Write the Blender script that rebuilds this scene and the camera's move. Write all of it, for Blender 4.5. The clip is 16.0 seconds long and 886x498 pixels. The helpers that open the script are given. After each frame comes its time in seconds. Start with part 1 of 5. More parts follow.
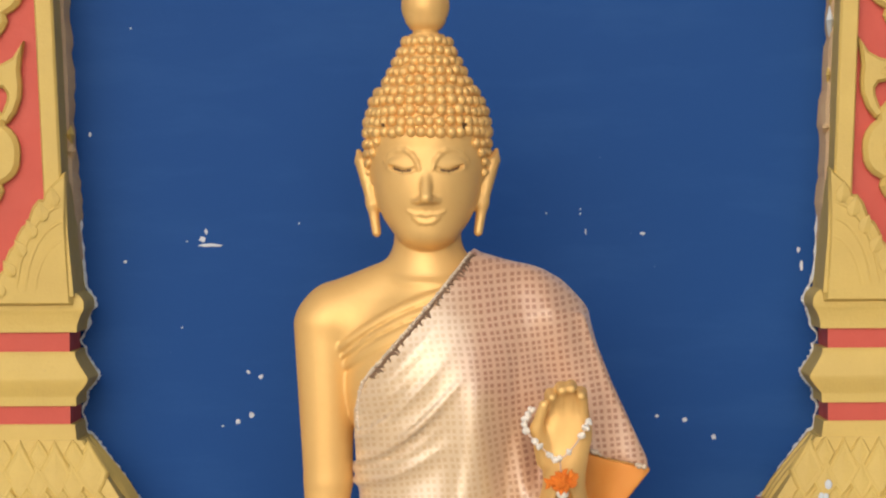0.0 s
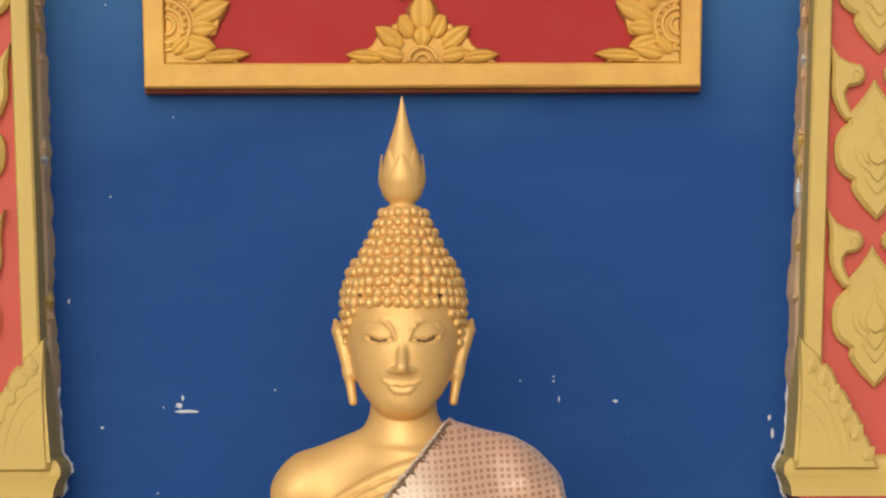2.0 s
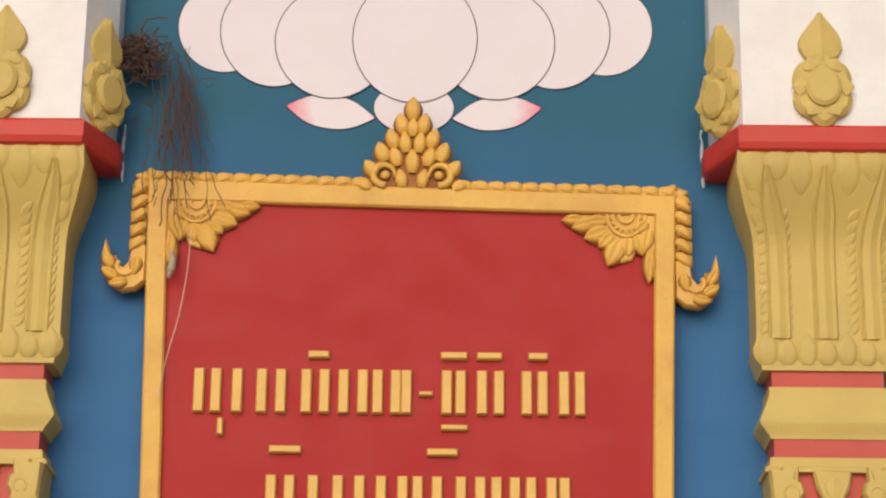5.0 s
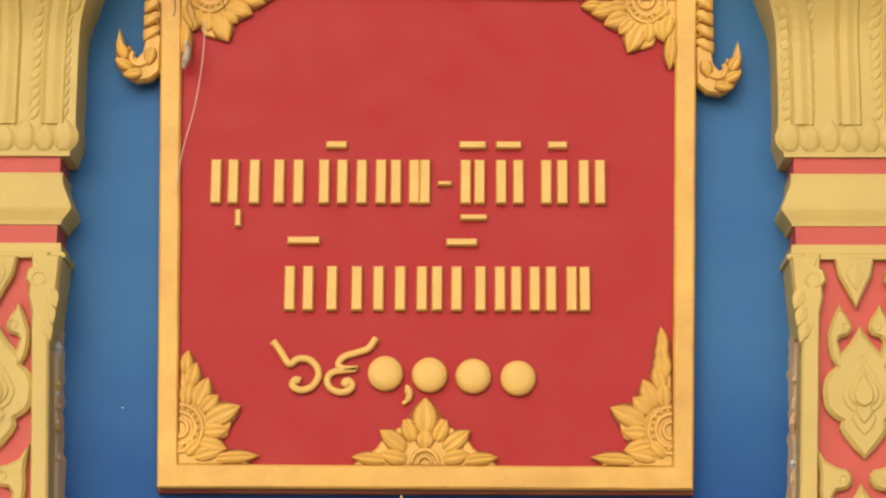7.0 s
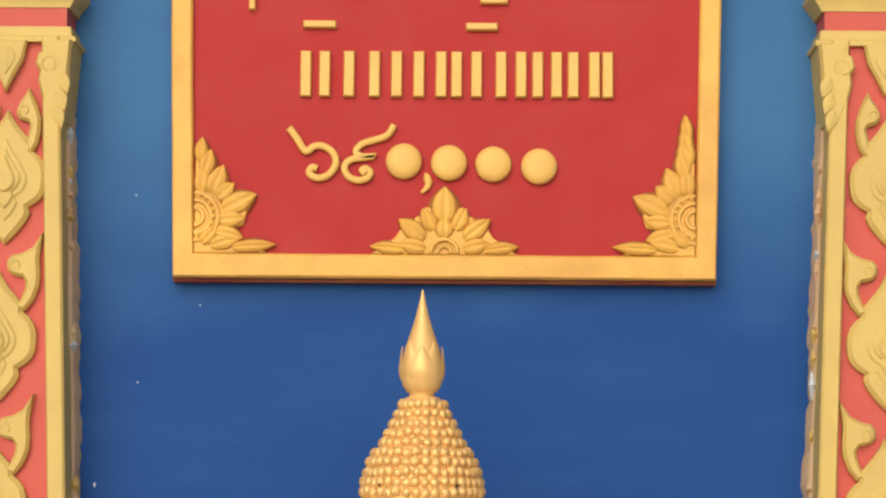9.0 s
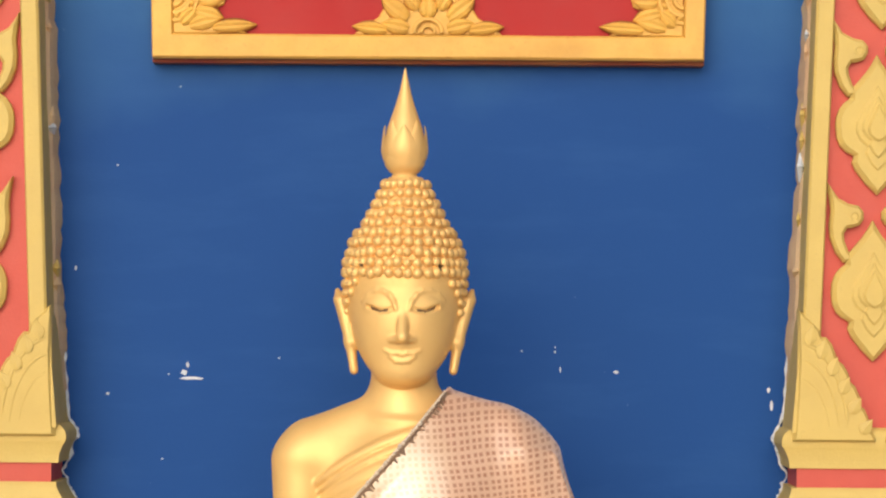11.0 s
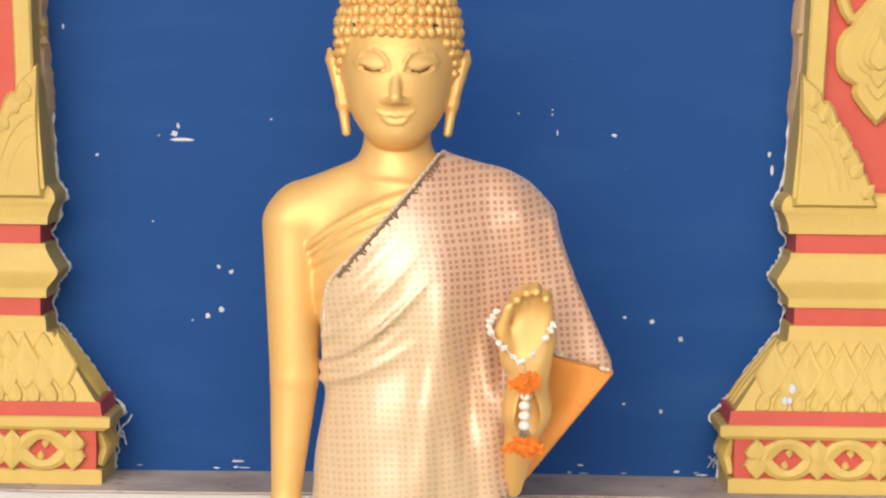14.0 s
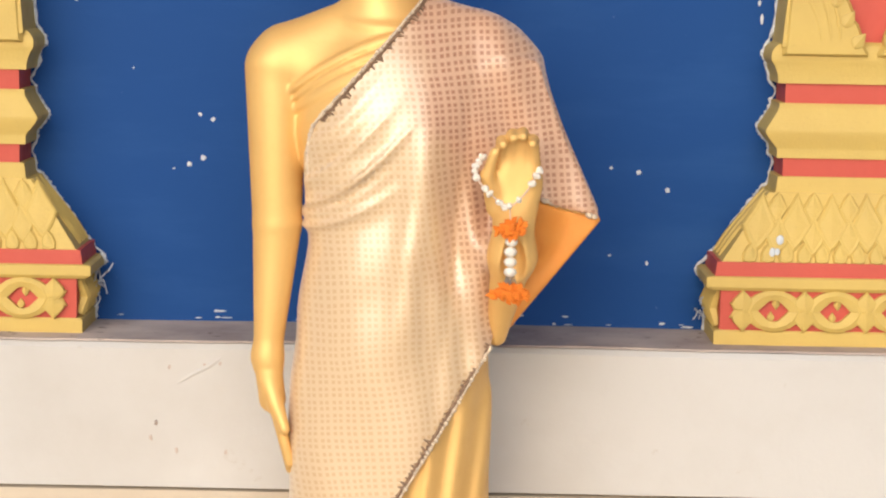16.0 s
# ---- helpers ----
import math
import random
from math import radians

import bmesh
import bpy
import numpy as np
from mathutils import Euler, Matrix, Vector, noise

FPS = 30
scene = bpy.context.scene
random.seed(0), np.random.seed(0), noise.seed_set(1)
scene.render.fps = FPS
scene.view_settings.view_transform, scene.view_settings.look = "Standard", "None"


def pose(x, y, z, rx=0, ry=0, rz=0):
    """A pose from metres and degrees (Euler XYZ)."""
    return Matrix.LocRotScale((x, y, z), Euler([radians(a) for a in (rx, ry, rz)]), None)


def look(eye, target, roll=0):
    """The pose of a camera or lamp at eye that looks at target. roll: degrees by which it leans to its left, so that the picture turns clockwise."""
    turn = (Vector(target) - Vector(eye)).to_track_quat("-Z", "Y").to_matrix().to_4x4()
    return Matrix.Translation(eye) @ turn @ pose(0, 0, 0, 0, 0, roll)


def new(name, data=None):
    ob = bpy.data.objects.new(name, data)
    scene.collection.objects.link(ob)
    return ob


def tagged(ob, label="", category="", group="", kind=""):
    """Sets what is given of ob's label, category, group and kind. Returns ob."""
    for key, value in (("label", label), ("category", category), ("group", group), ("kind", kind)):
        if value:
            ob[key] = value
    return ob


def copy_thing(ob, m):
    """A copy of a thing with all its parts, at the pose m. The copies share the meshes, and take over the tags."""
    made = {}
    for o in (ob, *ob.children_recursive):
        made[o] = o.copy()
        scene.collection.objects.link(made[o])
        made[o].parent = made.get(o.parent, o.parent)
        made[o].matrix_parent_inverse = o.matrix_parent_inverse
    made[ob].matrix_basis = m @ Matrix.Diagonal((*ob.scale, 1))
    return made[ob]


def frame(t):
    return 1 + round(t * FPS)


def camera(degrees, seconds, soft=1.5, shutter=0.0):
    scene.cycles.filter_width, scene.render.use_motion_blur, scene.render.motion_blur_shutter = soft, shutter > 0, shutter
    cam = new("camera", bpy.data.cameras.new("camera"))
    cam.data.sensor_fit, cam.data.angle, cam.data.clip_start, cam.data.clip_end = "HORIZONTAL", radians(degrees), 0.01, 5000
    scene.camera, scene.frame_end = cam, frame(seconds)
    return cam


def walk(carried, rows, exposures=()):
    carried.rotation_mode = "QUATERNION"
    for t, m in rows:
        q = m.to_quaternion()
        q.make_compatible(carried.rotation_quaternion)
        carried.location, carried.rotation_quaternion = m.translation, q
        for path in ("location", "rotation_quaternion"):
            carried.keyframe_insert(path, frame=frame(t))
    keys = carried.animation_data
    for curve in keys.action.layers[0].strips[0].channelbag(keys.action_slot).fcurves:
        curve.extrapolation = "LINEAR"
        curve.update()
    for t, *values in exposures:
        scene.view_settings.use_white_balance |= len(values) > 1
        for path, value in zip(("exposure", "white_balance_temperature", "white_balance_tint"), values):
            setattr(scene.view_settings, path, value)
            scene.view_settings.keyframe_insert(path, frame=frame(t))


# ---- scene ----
cam = camera(22.18, 16.0, soft=2.2)
# seconds, x, y, z, yaw, pitch, lean
ROWS = [
    (0.00, 0.050, -3.920, 1.552, 0.88, -1.14, 0.35),
    (0.50, 0.046, -3.928, 1.551, 0.60, -0.61, 0.09),
    (1.00, 0.045, -3.936, 1.566, 0.39, 0.32, -0.01),
    (1.50, 0.044, -3.950, 1.571, 0.31, 1.34, -0.13),
    (2.00, 0.041, -3.966, 1.580, 0.09, 2.69, 0.17),
    (2.50, 0.044, -4.006, 1.591, -0.26, 4.65, 0.19),
    (3.00, 0.036, -4.050, 1.618, -0.51, 8.07, -0.14),
    (3.50, 0.049, -4.115, 1.599, -0.17, 11.88, -0.46),
    (4.00, 0.077, -4.145, 1.509, 0.30, 16.06, -0.85),
    (4.20, 0.095, -4.156, 1.486, 0.28, 17.28, -0.88),
    (5.25, 0.089, -4.141, 1.499, 0.49, 19.01, -0.61),
    (6.30, 0.083, -4.126, 1.512, 0.69, 16.43, -0.33),
    (6.50, 0.084, -4.142, 1.506, 0.68, 15.80, -0.27),
    (7.00, 0.100, -4.118, 1.529, 0.98, 13.30, -0.36),
    (7.50, 0.080, -4.111, 1.557, 0.76, 11.78, -0.43),
    (8.00, 0.069, -4.086, 1.582, 0.89, 9.98, -0.36),
    (8.50, 0.057, -4.084, 1.613, 0.88, 8.29, -0.31),
    (9.00, 0.056, -4.053, 1.613, 0.83, 6.92, -0.48),
    (9.50, 0.062, -4.031, 1.604, 0.95, 5.23, -0.37),
    (10.00, 0.055, -4.014, 1.578, 0.47, 4.05, -0.39),
    (10.20, 0.061, -4.019, 1.570, 0.40, 3.79, -0.34),
    (12.30, 0.073, -3.960, 1.607, 1.00, -1.17, -0.54),
    (12.50, 0.068, -3.961, 1.587, 0.91, -1.33, -0.54),
    (13.00, 0.080, -3.941, 1.591, 0.76, -2.44, -0.43),
    (13.50, 0.079, -3.933, 1.575, 0.67, -3.14, -0.50),
    (14.00, 0.082, -3.927, 1.578, 0.60, -4.08, -0.68),
    (14.50, 0.078, -3.929, 1.559, 0.51, -4.53, -0.84),
    (15.00, 0.085, -3.911, 1.559, 0.45, -5.62, -0.86),
    (15.50, 0.081, -3.901, 1.550, 0.32, -6.52, -0.90),
    (16.00, 0.077, -3.887, 1.529, 0.08, -7.23, -1.03),
]
EXPOSURES = [(0.0, -0.44), (2.5, -0.51), (3.5, -0.53), (4.2, -0.58), (6.3, -0.29), (7.0, -0.28), (9.0, -0.16), (12.3, -0.08), (16.0, -0.1)]
walk(cam, [(t, pose(x, y, z, 0, 0, yaw) @ pose(0, 0, 0, 90 + pitch) @ pose(0, 0, 0, 0, 0, -lean))
           for t, x, y, z, yaw, pitch, lean in ROWS], EXPOSURES)

# ---- light ----
world = bpy.data.worlds.new("sky")
scene.world = world
world.use_nodes = True
wt = world.node_tree
sky = wt.nodes.new("ShaderNodeTexSky")
sky.sky_type, sky.sun_disc = "NISHITA", False
sky.sun_elevation, sky.sun_rotation = radians(18.5), radians(192)
sky.air_density, sky.dust_density, sky.ozone_density = 1.0, 4.0, 1.0
wt.nodes["Background"].inputs["Strength"].default_value = 0.115
wt.links.new(sky.outputs[0], wt.nodes["Background"].inputs["Color"])
sun = new("sun", bpy.data.lights.new("sun", "SUN"))
sun.data.energy, sun.data.angle, sun.data.color = 2.6, radians(70), (1.0, 0.99, 0.985)
sun.matrix_world = look((-1.1, -5.0, 1.7), (0, 0, 0))


# ---- materials ----
def nodes_of(name):
    m = bpy.data.materials.new(name)
    m.use_nodes = True
    t = m.node_tree
    return m, t, t.nodes["Principled BSDF"]


def add(t, kind, **values):
    n = t.nodes.new(kind)
    for k, v in values.items():
        if k in ("operation", "blend_type", "data_type", "feature", "interpolation_type", "noise_dimensions"):
            setattr(n, k, v)
        else:
            n.inputs[k].default_value = v
    return n


def ramp(t, source, lo, hi):
    n = t.nodes.new("ShaderNodeMapRange")
    n.inputs["From Min"].default_value, n.inputs["From Max"].default_value = lo, hi
    t.links.new(source, n.inputs["Value"])
    return n.outputs["Result"]


def mix(t, fac, a, b):
    n = t.nodes.new("ShaderNodeMix")
    n.data_type = "RGBA"
    for sock, v in ((n.inputs["Factor"], fac), (n.inputs["A"], a), (n.inputs["B"], b)):
        if hasattr(v, "is_linked"):
            t.links.new(v, sock)
        elif isinstance(v, tuple):
            sock.default_value = (*v, 1)
        else:
            sock.default_value = v
    return n.outputs["Result"]


def coords(t):
    return t.nodes.new("ShaderNodeNewGeometry").outputs["Position"]


def noise_of(t, where, scale, detail=4.0, rough=0.6):
    n = add(t, "ShaderNodeTexNoise", Scale=scale, Detail=detail, Roughness=rough)
    t.links.new(where, n.inputs["Vector"])
    return n.outputs["Fac"]


def bump(t, height, strength, distance, bsdf):
    b = add(t, "ShaderNodeBump", Strength=strength, Distance=distance)
    t.links.new(height, b.inputs["Height"])
    t.links.new(b.outputs[0], bsdf.inputs["Normal"])


def paint(name, colour, worn, rough=0.5, grain=0.25, metal=0.0, dirt=0.5, size=9.0, gloss=0.4):
    """Brushed masonry paint: two scales of tone, small worn specks, fine relief."""
    m, t, b = nodes_of(name)
    p = coords(t)
    big = ramp(t, noise_of(t, p, size, 5), 0.35, 0.75)
    small = ramp(t, noise_of(t, p, size * 14, 3), 0.6, 0.85)
    c = mix(t, big, colour, tuple(0.55 * v + 0.45 * w for v, w in zip(colour, worn)))
    fac = add(t, "ShaderNodeMath", operation="MULTIPLY")
    t.links.new(small, fac.inputs[0])
    fac.inputs[1].default_value = dirt
    c = mix(t, fac.outputs[0], c, worn)
    t.links.new(c, b.inputs["Base Color"])
    b.inputs["Metallic"].default_value = metal
    b.inputs["Specular IOR Level"].default_value = gloss
    r = ramp(t, noise_of(t, p, size * 4, 4), 0.2, 0.8)
    rr = t.nodes.new("ShaderNodeMapRange")
    t.links.new(r, rr.inputs["Value"])
    rr.inputs["To Min"].default_value, rr.inputs["To Max"].default_value = rough - 0.08, rough + 0.12
    t.links.new(rr.outputs[0], b.inputs["Roughness"])
    bump(t, noise_of(t, p, size * 22, 5), grain, 0.002, b)
    return m


YELLOW = paint("yellow_paint", (0.6, 0.435, 0.125), (0.47, 0.33, 0.11), 0.55, 0.45, dirt=0.6)
AMBER = paint("amber_gold_paint", (0.74, 0.43, 0.085), (0.42, 0.17, 0.04), 0.48, 0.3)
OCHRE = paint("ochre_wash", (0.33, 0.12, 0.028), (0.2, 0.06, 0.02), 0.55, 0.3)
RED = paint("red_paint", (0.395, 0.02, 0.02), (0.35, 0.016, 0.017), 0.55, 0.1, dirt=0.2, size=4.0, gloss=0.25)
MAROON = paint("maroon_paint", (0.22, 0.035, 0.018), (0.42, 0.22, 0.06), 0.5, 0.2)
SALMON = paint("salmon_red_paint", (0.54, 0.085, 0.06), (0.42, 0.07, 0.055), 0.55, 0.3, dirt=0.4)
CORAL = paint("bright_red_paint", (0.56, 0.035, 0.02), (0.45, 0.06, 0.04), 0.45, 0.2)
PLASTER = paint("bare_plaster", (0.64, 0.47, 0.27), (0.5, 0.22, 0.14), 0.9, 0.8)
CHIP = paint("white_undercoat", (0.6, 0.64, 0.69), (0.44, 0.5, 0.58), 0.9, 0.5)
WHITE = paint("white_gloss_paint", (0.8, 0.77, 0.76), (0.62, 0.56, 0.54), 0.4, 0.1)
GOLD = paint("gold_lacquer", (0.8, 0.51, 0.185), (0.75, 0.42, 0.13), 0.47, 0.08, metal=0.3, dirt=0.3, size=7.0, gloss=0.5)
TWIG = paint("dry_twig", (0.12, 0.065, 0.045), (0.06, 0.035, 0.03), 0.9, 0.4)
THREAD = paint("pale_thread", (0.7, 0.55, 0.45), (0.6, 0.45, 0.4), 0.8, 0.1)
LOTUS = paint("white_petal_paint", (0.72, 0.66, 0.70), (0.7, 0.58, 0.64), 0.5, 0.1, size=5.0)
LINE = paint("dark_outline_paint", (0.06, 0.06, 0.09), (0.1, 0.08, 0.1), 0.6, 0.1)
BEAD = paint("white_flower_bead", (0.8, 0.76, 0.7), (0.68, 0.6, 0.5), 0.6, 0.2, size=60)
MARIGOLD = paint("orange_marigold", (0.8, 0.22, 0.02), (0.7, 0.12, 0.01), 0.7, 0.5, size=60)
STRAND = paint("grey_tinsel", (0.3, 0.27, 0.25), (0.15, 0.13, 0.12), 0.5, 0.2, size=60)
CONCRETE = paint("ground_concrete", (0.6, 0.56, 0.5), (0.46, 0.42, 0.37), 0.85, 0.5, size=2.0)


def blue_wall():
    """Royal blue that was sprayed paler and greener towards the top."""
    m, t, b = nodes_of("blue_wall_paint")
    p = coords(t)
    sep = t.nodes.new("ShaderNodeSeparateXYZ")
    t.links.new(p, sep.inputs[0])
    wob = noise_of(t, p, 2.2, 4)
    z = add(t, "ShaderNodeMath", operation="MULTIPLY_ADD")
    z.inputs[1].default_value = 0.5
    t.links.new(wob, z.inputs[0])
    t.links.new(sep.outputs["Z"], z.inputs[2])
    low, high = (0.009, 0.06, 0.235), (0.042, 0.145, 0.33)
    c = mix(t, ramp(t, z.outputs[0], 2.22, 2.62), low, high)
    c = mix(t, ramp(t, z.outputs[0], 3.1, 3.44), c, (0.03, 0.118, 0.19))
    st = t.nodes.new("ShaderNodeVectorMath")
    st.operation = "MULTIPLY"
    st.inputs[1].default_value = (1.0, 1.0, 4.0)
    t.links.new(p, st.inputs[0])
    brush = ramp(t, noise_of(t, st.outputs[0], 3.0, 5), 0.5, 0.8)
    f = add(t, "ShaderNodeMath", operation="MULTIPLY")
    f.inputs[1].default_value = 0.4
    t.links.new(brush, f.inputs[0])
    c = mix(t, f.outputs[0], c, (0.026, 0.1, 0.3))
    speck = ramp(t, noise_of(t, p, 55, 2), 0.74, 0.8)
    f2 = add(t, "ShaderNodeMath", operation="MULTIPLY")
    f2.inputs[1].default_value = 0.3
    t.links.new(speck, f2.inputs[0])
    c = mix(t, f2.outputs[0], c, (0.2, 0.3, 0.45))
    t.links.new(c, b.inputs["Base Color"])
    b.inputs["Roughness"].default_value = 0.6
    b.inputs["Specular IOR Level"].default_value = 0.14
    bump(t, noise_of(t, p, 60, 5), 0.25, 0.002, b)
    return m


def cream_render():
    m, t, b = nodes_of("cream_painted_render")
    p = coords(t)
    c = mix(t, ramp(t, noise_of(t, p, 3.5, 6), 0.4, 0.75), (0.575, 0.562, 0.553), (0.51, 0.49, 0.47))
    c = mix(t, ramp(t, noise_of(t, p, 11, 6, 0.7), 0.64, 0.8), c, (0.42, 0.36, 0.3))
    t.links.new(c, b.inputs["Base Color"])
    b.inputs["Roughness"].default_value = 0.6
    bump(t, noise_of(t, p, 70, 5), 0.3, 0.002, b)
    return m


def ledge_dust():
    m, t, b = nodes_of("dusty_ledge_top")
    p = coords(t)
    c = mix(t, ramp(t, noise_of(t, p, 6, 6), 0.35, 0.7), (0.56, 0.47, 0.42), (0.34, 0.27, 0.25))
    c = mix(t, ramp(t, noise_of(t, p, 34, 4), 0.62, 0.74), c, (0.14, 0.1, 0.09))
    t.links.new(c, b.inputs["Base Color"])
    b.inputs["Roughness"].default_value = 0.9
    bump(t, noise_of(t, p, 90, 4), 0.5, 0.002, b)
    return m


BLUE, CREAM, DUST = blue_wall(), cream_render(), ledge_dust()


# ---- mesh helpers ----
def part(name, bm, material, parent=None, label="", smooth=False):
    bmesh.ops.recalc_face_normals(bm, faces=bm.faces)
    me = bpy.data.meshes.new(name)
    bm.to_mesh(me)
    bm.free()
    me.materials.append(material)
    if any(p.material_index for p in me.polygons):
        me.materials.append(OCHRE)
    if smooth:
        me.polygons.foreach_set("use_smooth", [True] * len(me.polygons))
    ob = new(name, me)
    if parent is not None:
        ob.parent = parent
    if label:
        tagged(ob, label)
    return ob


def box(bm, x0, x1, y0, y1, z0, z1, bevel=0.0):
    r = bmesh.ops.create_cube(bm, size=1.0)
    for v in r["verts"]:
        v.co = Vector(((x0 + x1) / 2 + v.co.x * (x1 - x0), (y0 + y1) / 2 + v.co.y * (y1 - y0), (z0 + z1) / 2 + v.co.z * (z1 - z0)))
    if bevel:
        es = {e for v in r["verts"] for e in v.link_edges}
        bmesh.ops.bevel(bm, geom=list(es), offset=bevel, segments=2, affect="EDGES", profile=0.6)


def rings(bm, loops, closed=True, caps=True):
    """Skin a row of equal loops of points."""
    vs = [[bm.verts.new(p) for p in loop] for loop in loops]
    n = len(vs[0])
    for a, b in zip(vs, vs[1:]):
        for i in range(n if closed else n - 1):
            bm.faces.new((a[i], a[(i + 1) % n], b[(i + 1) % n], b[i]))
    if caps:
        bm.faces.new(vs[0][::-1])
        bm.faces.new(vs[-1])


def plate(bm, outline, y0, h, inset=0.004, slot=0):
    """A flat raised shape: outline in (x, z), standing h proud of the plane y0 towards -y, edges eased."""
    pts = [Vector((x, z)) for x, z in outline]
    area = sum(a.x * b.y - b.x * a.y for a, b in zip(pts, pts[1:] + pts[:1]))
    if area < 0:
        pts.reverse()
    n = len(pts)
    inner = []
    for i in range(n):
        a, b, c = pts[i - 1], pts[i], pts[(i + 1) % n]
        d1, d2 = (b - a).normalized(), (c - b).normalized()
        nn = Vector((-(d1.y + d2.y), d1.x + d2.x))
        nn = nn.normalized() if nn.length > 1e-5 else Vector((-d1.y, d1.x))
        inner.append(b + nn * inset)
    loops = [[(p.x, y0 + 0.001, p.y) for p in pts], [(p.x, y0 - h * 0.65, p.y) for p in pts], [(p.x, y0 - h, p.y) for p in inner]]
    before = len(bm.faces)
    rings(bm, loops)
    bm.faces.ensure_lookup_table()
    for f in bm.faces[before:]:
        f.material_index = slot


LEAF_SIDE = 0


def leaf(bm, x, z, ang, length, width, y0, h, curl=0.0):
    """A pointed relief leaf with a raised midrib, growing from (x, z) in the direction ang (degrees from up, clockwise)."""
    a = radians(ang)
    ux, uz = math.sin(a), math.cos(a)
    px, pz = uz, -ux
    prof = ((0.0, 0.5), (0.14, 0.82), (0.28, 1.0), (0.42, 0.98), (0.56, 0.82), (0.7, 0.55), (0.84, 0.26), (0.93, 0.1), (1.0, 0.0))
    left, mid, right, base_l, base_r = [], [], [], [], []
    skirt = 1.45 if LEAF_SIDE else 1.08
    for s, w in prof:
        bend = curl * length * s * s
        cx, cz = x + ux * s * length + px * bend, z + uz * s * length + pz * bend
        hw = w * width / 2 * (0.9 if LEAF_SIDE else 1.0)
        left.append(bm.verts.new((cx - px * hw, y0 - h * 0.58 * (s < 1), cz - pz * hw)))
        right.append(bm.verts.new((cx + px * hw, y0 - h * 0.58 * (s < 1), cz + pz * hw)) if s < 1 else left[-1])
        mid.append(bm.verts.new((cx, y0 - h * (1.0 - 0.25 * s), cz)) if s < 1 else left[-1])
        base_l.append(bm.verts.new((cx - px * hw * skirt, y0 + 0.001, cz - pz * hw * skirt)))
        base_r.append(bm.verts.new((cx + px * hw * skirt, y0 + 0.001, cz + pz * hw * skirt)) if s < 1 else base_l[-1])
    for i in range(len(prof) - 1):
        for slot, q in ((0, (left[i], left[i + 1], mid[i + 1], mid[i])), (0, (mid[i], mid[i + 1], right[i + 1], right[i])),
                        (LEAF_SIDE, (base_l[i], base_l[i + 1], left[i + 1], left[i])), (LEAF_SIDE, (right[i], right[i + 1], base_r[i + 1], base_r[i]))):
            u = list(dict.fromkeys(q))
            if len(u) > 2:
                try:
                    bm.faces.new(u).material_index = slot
                except ValueError:
                    pass
    bm.faces.new([base_l[0], left[0], mid[0], right[0], base_r[0]])


def lobe(bm, x, z, ang, length, width, y0, h, bend=0.0):
    """A plump carved leaf with a groove down its middle and dark paint in the cut round it."""
    a = radians(ang)
    ux, uz = math.sin(a), math.cos(a)
    px, pz = uz, -ux
    loops = []
    for s, w, up in ((0.0, 0.5, 0.6), (0.12, 0.78, 0.85), (0.3, 0.98, 1.0), (0.5, 1.0, 1.0), (0.68, 0.82, 0.92), (0.83, 0.52, 0.75), (0.94, 0.22, 0.5), (1.0, 0.04, 0.2)):
        off = bend * length * s * s
        cx, cz = x + ux * s * length + px * off, z + uz * s * length + pz * off
        hw = w * width / 2
        row = []
        for q, t in ((-1.26, -0.02), (-0.95, 0.35), (-0.78, 0.78), (-0.4, 1.0), (0.0, 0.8), (0.4, 1.0), (0.78, 0.78), (0.95, 0.35), (1.26, -0.02)):
            row.append((cx + px * hw * q, y0 - h * t * (up if t > 0 else 1), cz + pz * hw * q))
        loops.append(row)
    before = len(bm.faces)
    rings(bm, loops, closed=False, caps=False)
    bm.faces.ensure_lookup_table()
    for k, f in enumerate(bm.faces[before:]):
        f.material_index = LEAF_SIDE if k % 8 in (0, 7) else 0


def tube(bm, pts, r, seg=6, flat=1.0):
    """A rod along points; r is a number or a list; flat squeezes it in y."""
    pts = [Vector(p) for p in pts]
    loops = []
    for i, p in enumerate(pts):
        d = (pts[min(i + 1, len(pts) - 1)] - pts[max(i - 1, 0)]).normalized()
        s = d.cross(Vector((0, -1, 0)))
        s = s.normalized() if s.length > 1e-4 else Vector((1, 0, 0))
        u = s.cross(d).normalized()
        rr = r[i] if isinstance(r, (list, tuple)) else r
        loops.append([p + s * math.cos(k * math.tau / seg) * rr + u * math.sin(k * math.tau / seg) * rr * flat for k in range(seg)])
    rings(bm, loops)


def ball(bm, c, r, u=8, v=6, squash=(1, 1, 1)):
    m = Matrix.Translation(c) @ Matrix.Diagonal((*squash, 1))
    bmesh.ops.create_uvsphere(bm, u_segments=u, v_segments=v, radius=r, matrix=m)


def arc(cx, cz, r, a0, a1, n, y, rz=None):
    rz = rz or r
    return [(cx + r * math.cos(radians(a0 + (a1 - a0) * i / n)), y, cz + rz * math.sin(radians(a0 + (a1 - a0) * i / n))) for i in range(n + 1)]


# ---- the setting ----
bm = bmesh.new()
box(bm, -3.2, 3.2, 0.0, 0.25, 0.0, 4.6)
wall = tagged(part("wall_north", bm, BLUE), "royal blue painted masonry wall fading to teal above", "wall", kind="structure")
bm = bmesh.new()
box(bm, -400, 400, -400, 400, -0.3, 0.0)
tagged(part("ground", bm, CONCRETE), "grey weathered concrete paving in front of the wall", "ground", kind="structure")

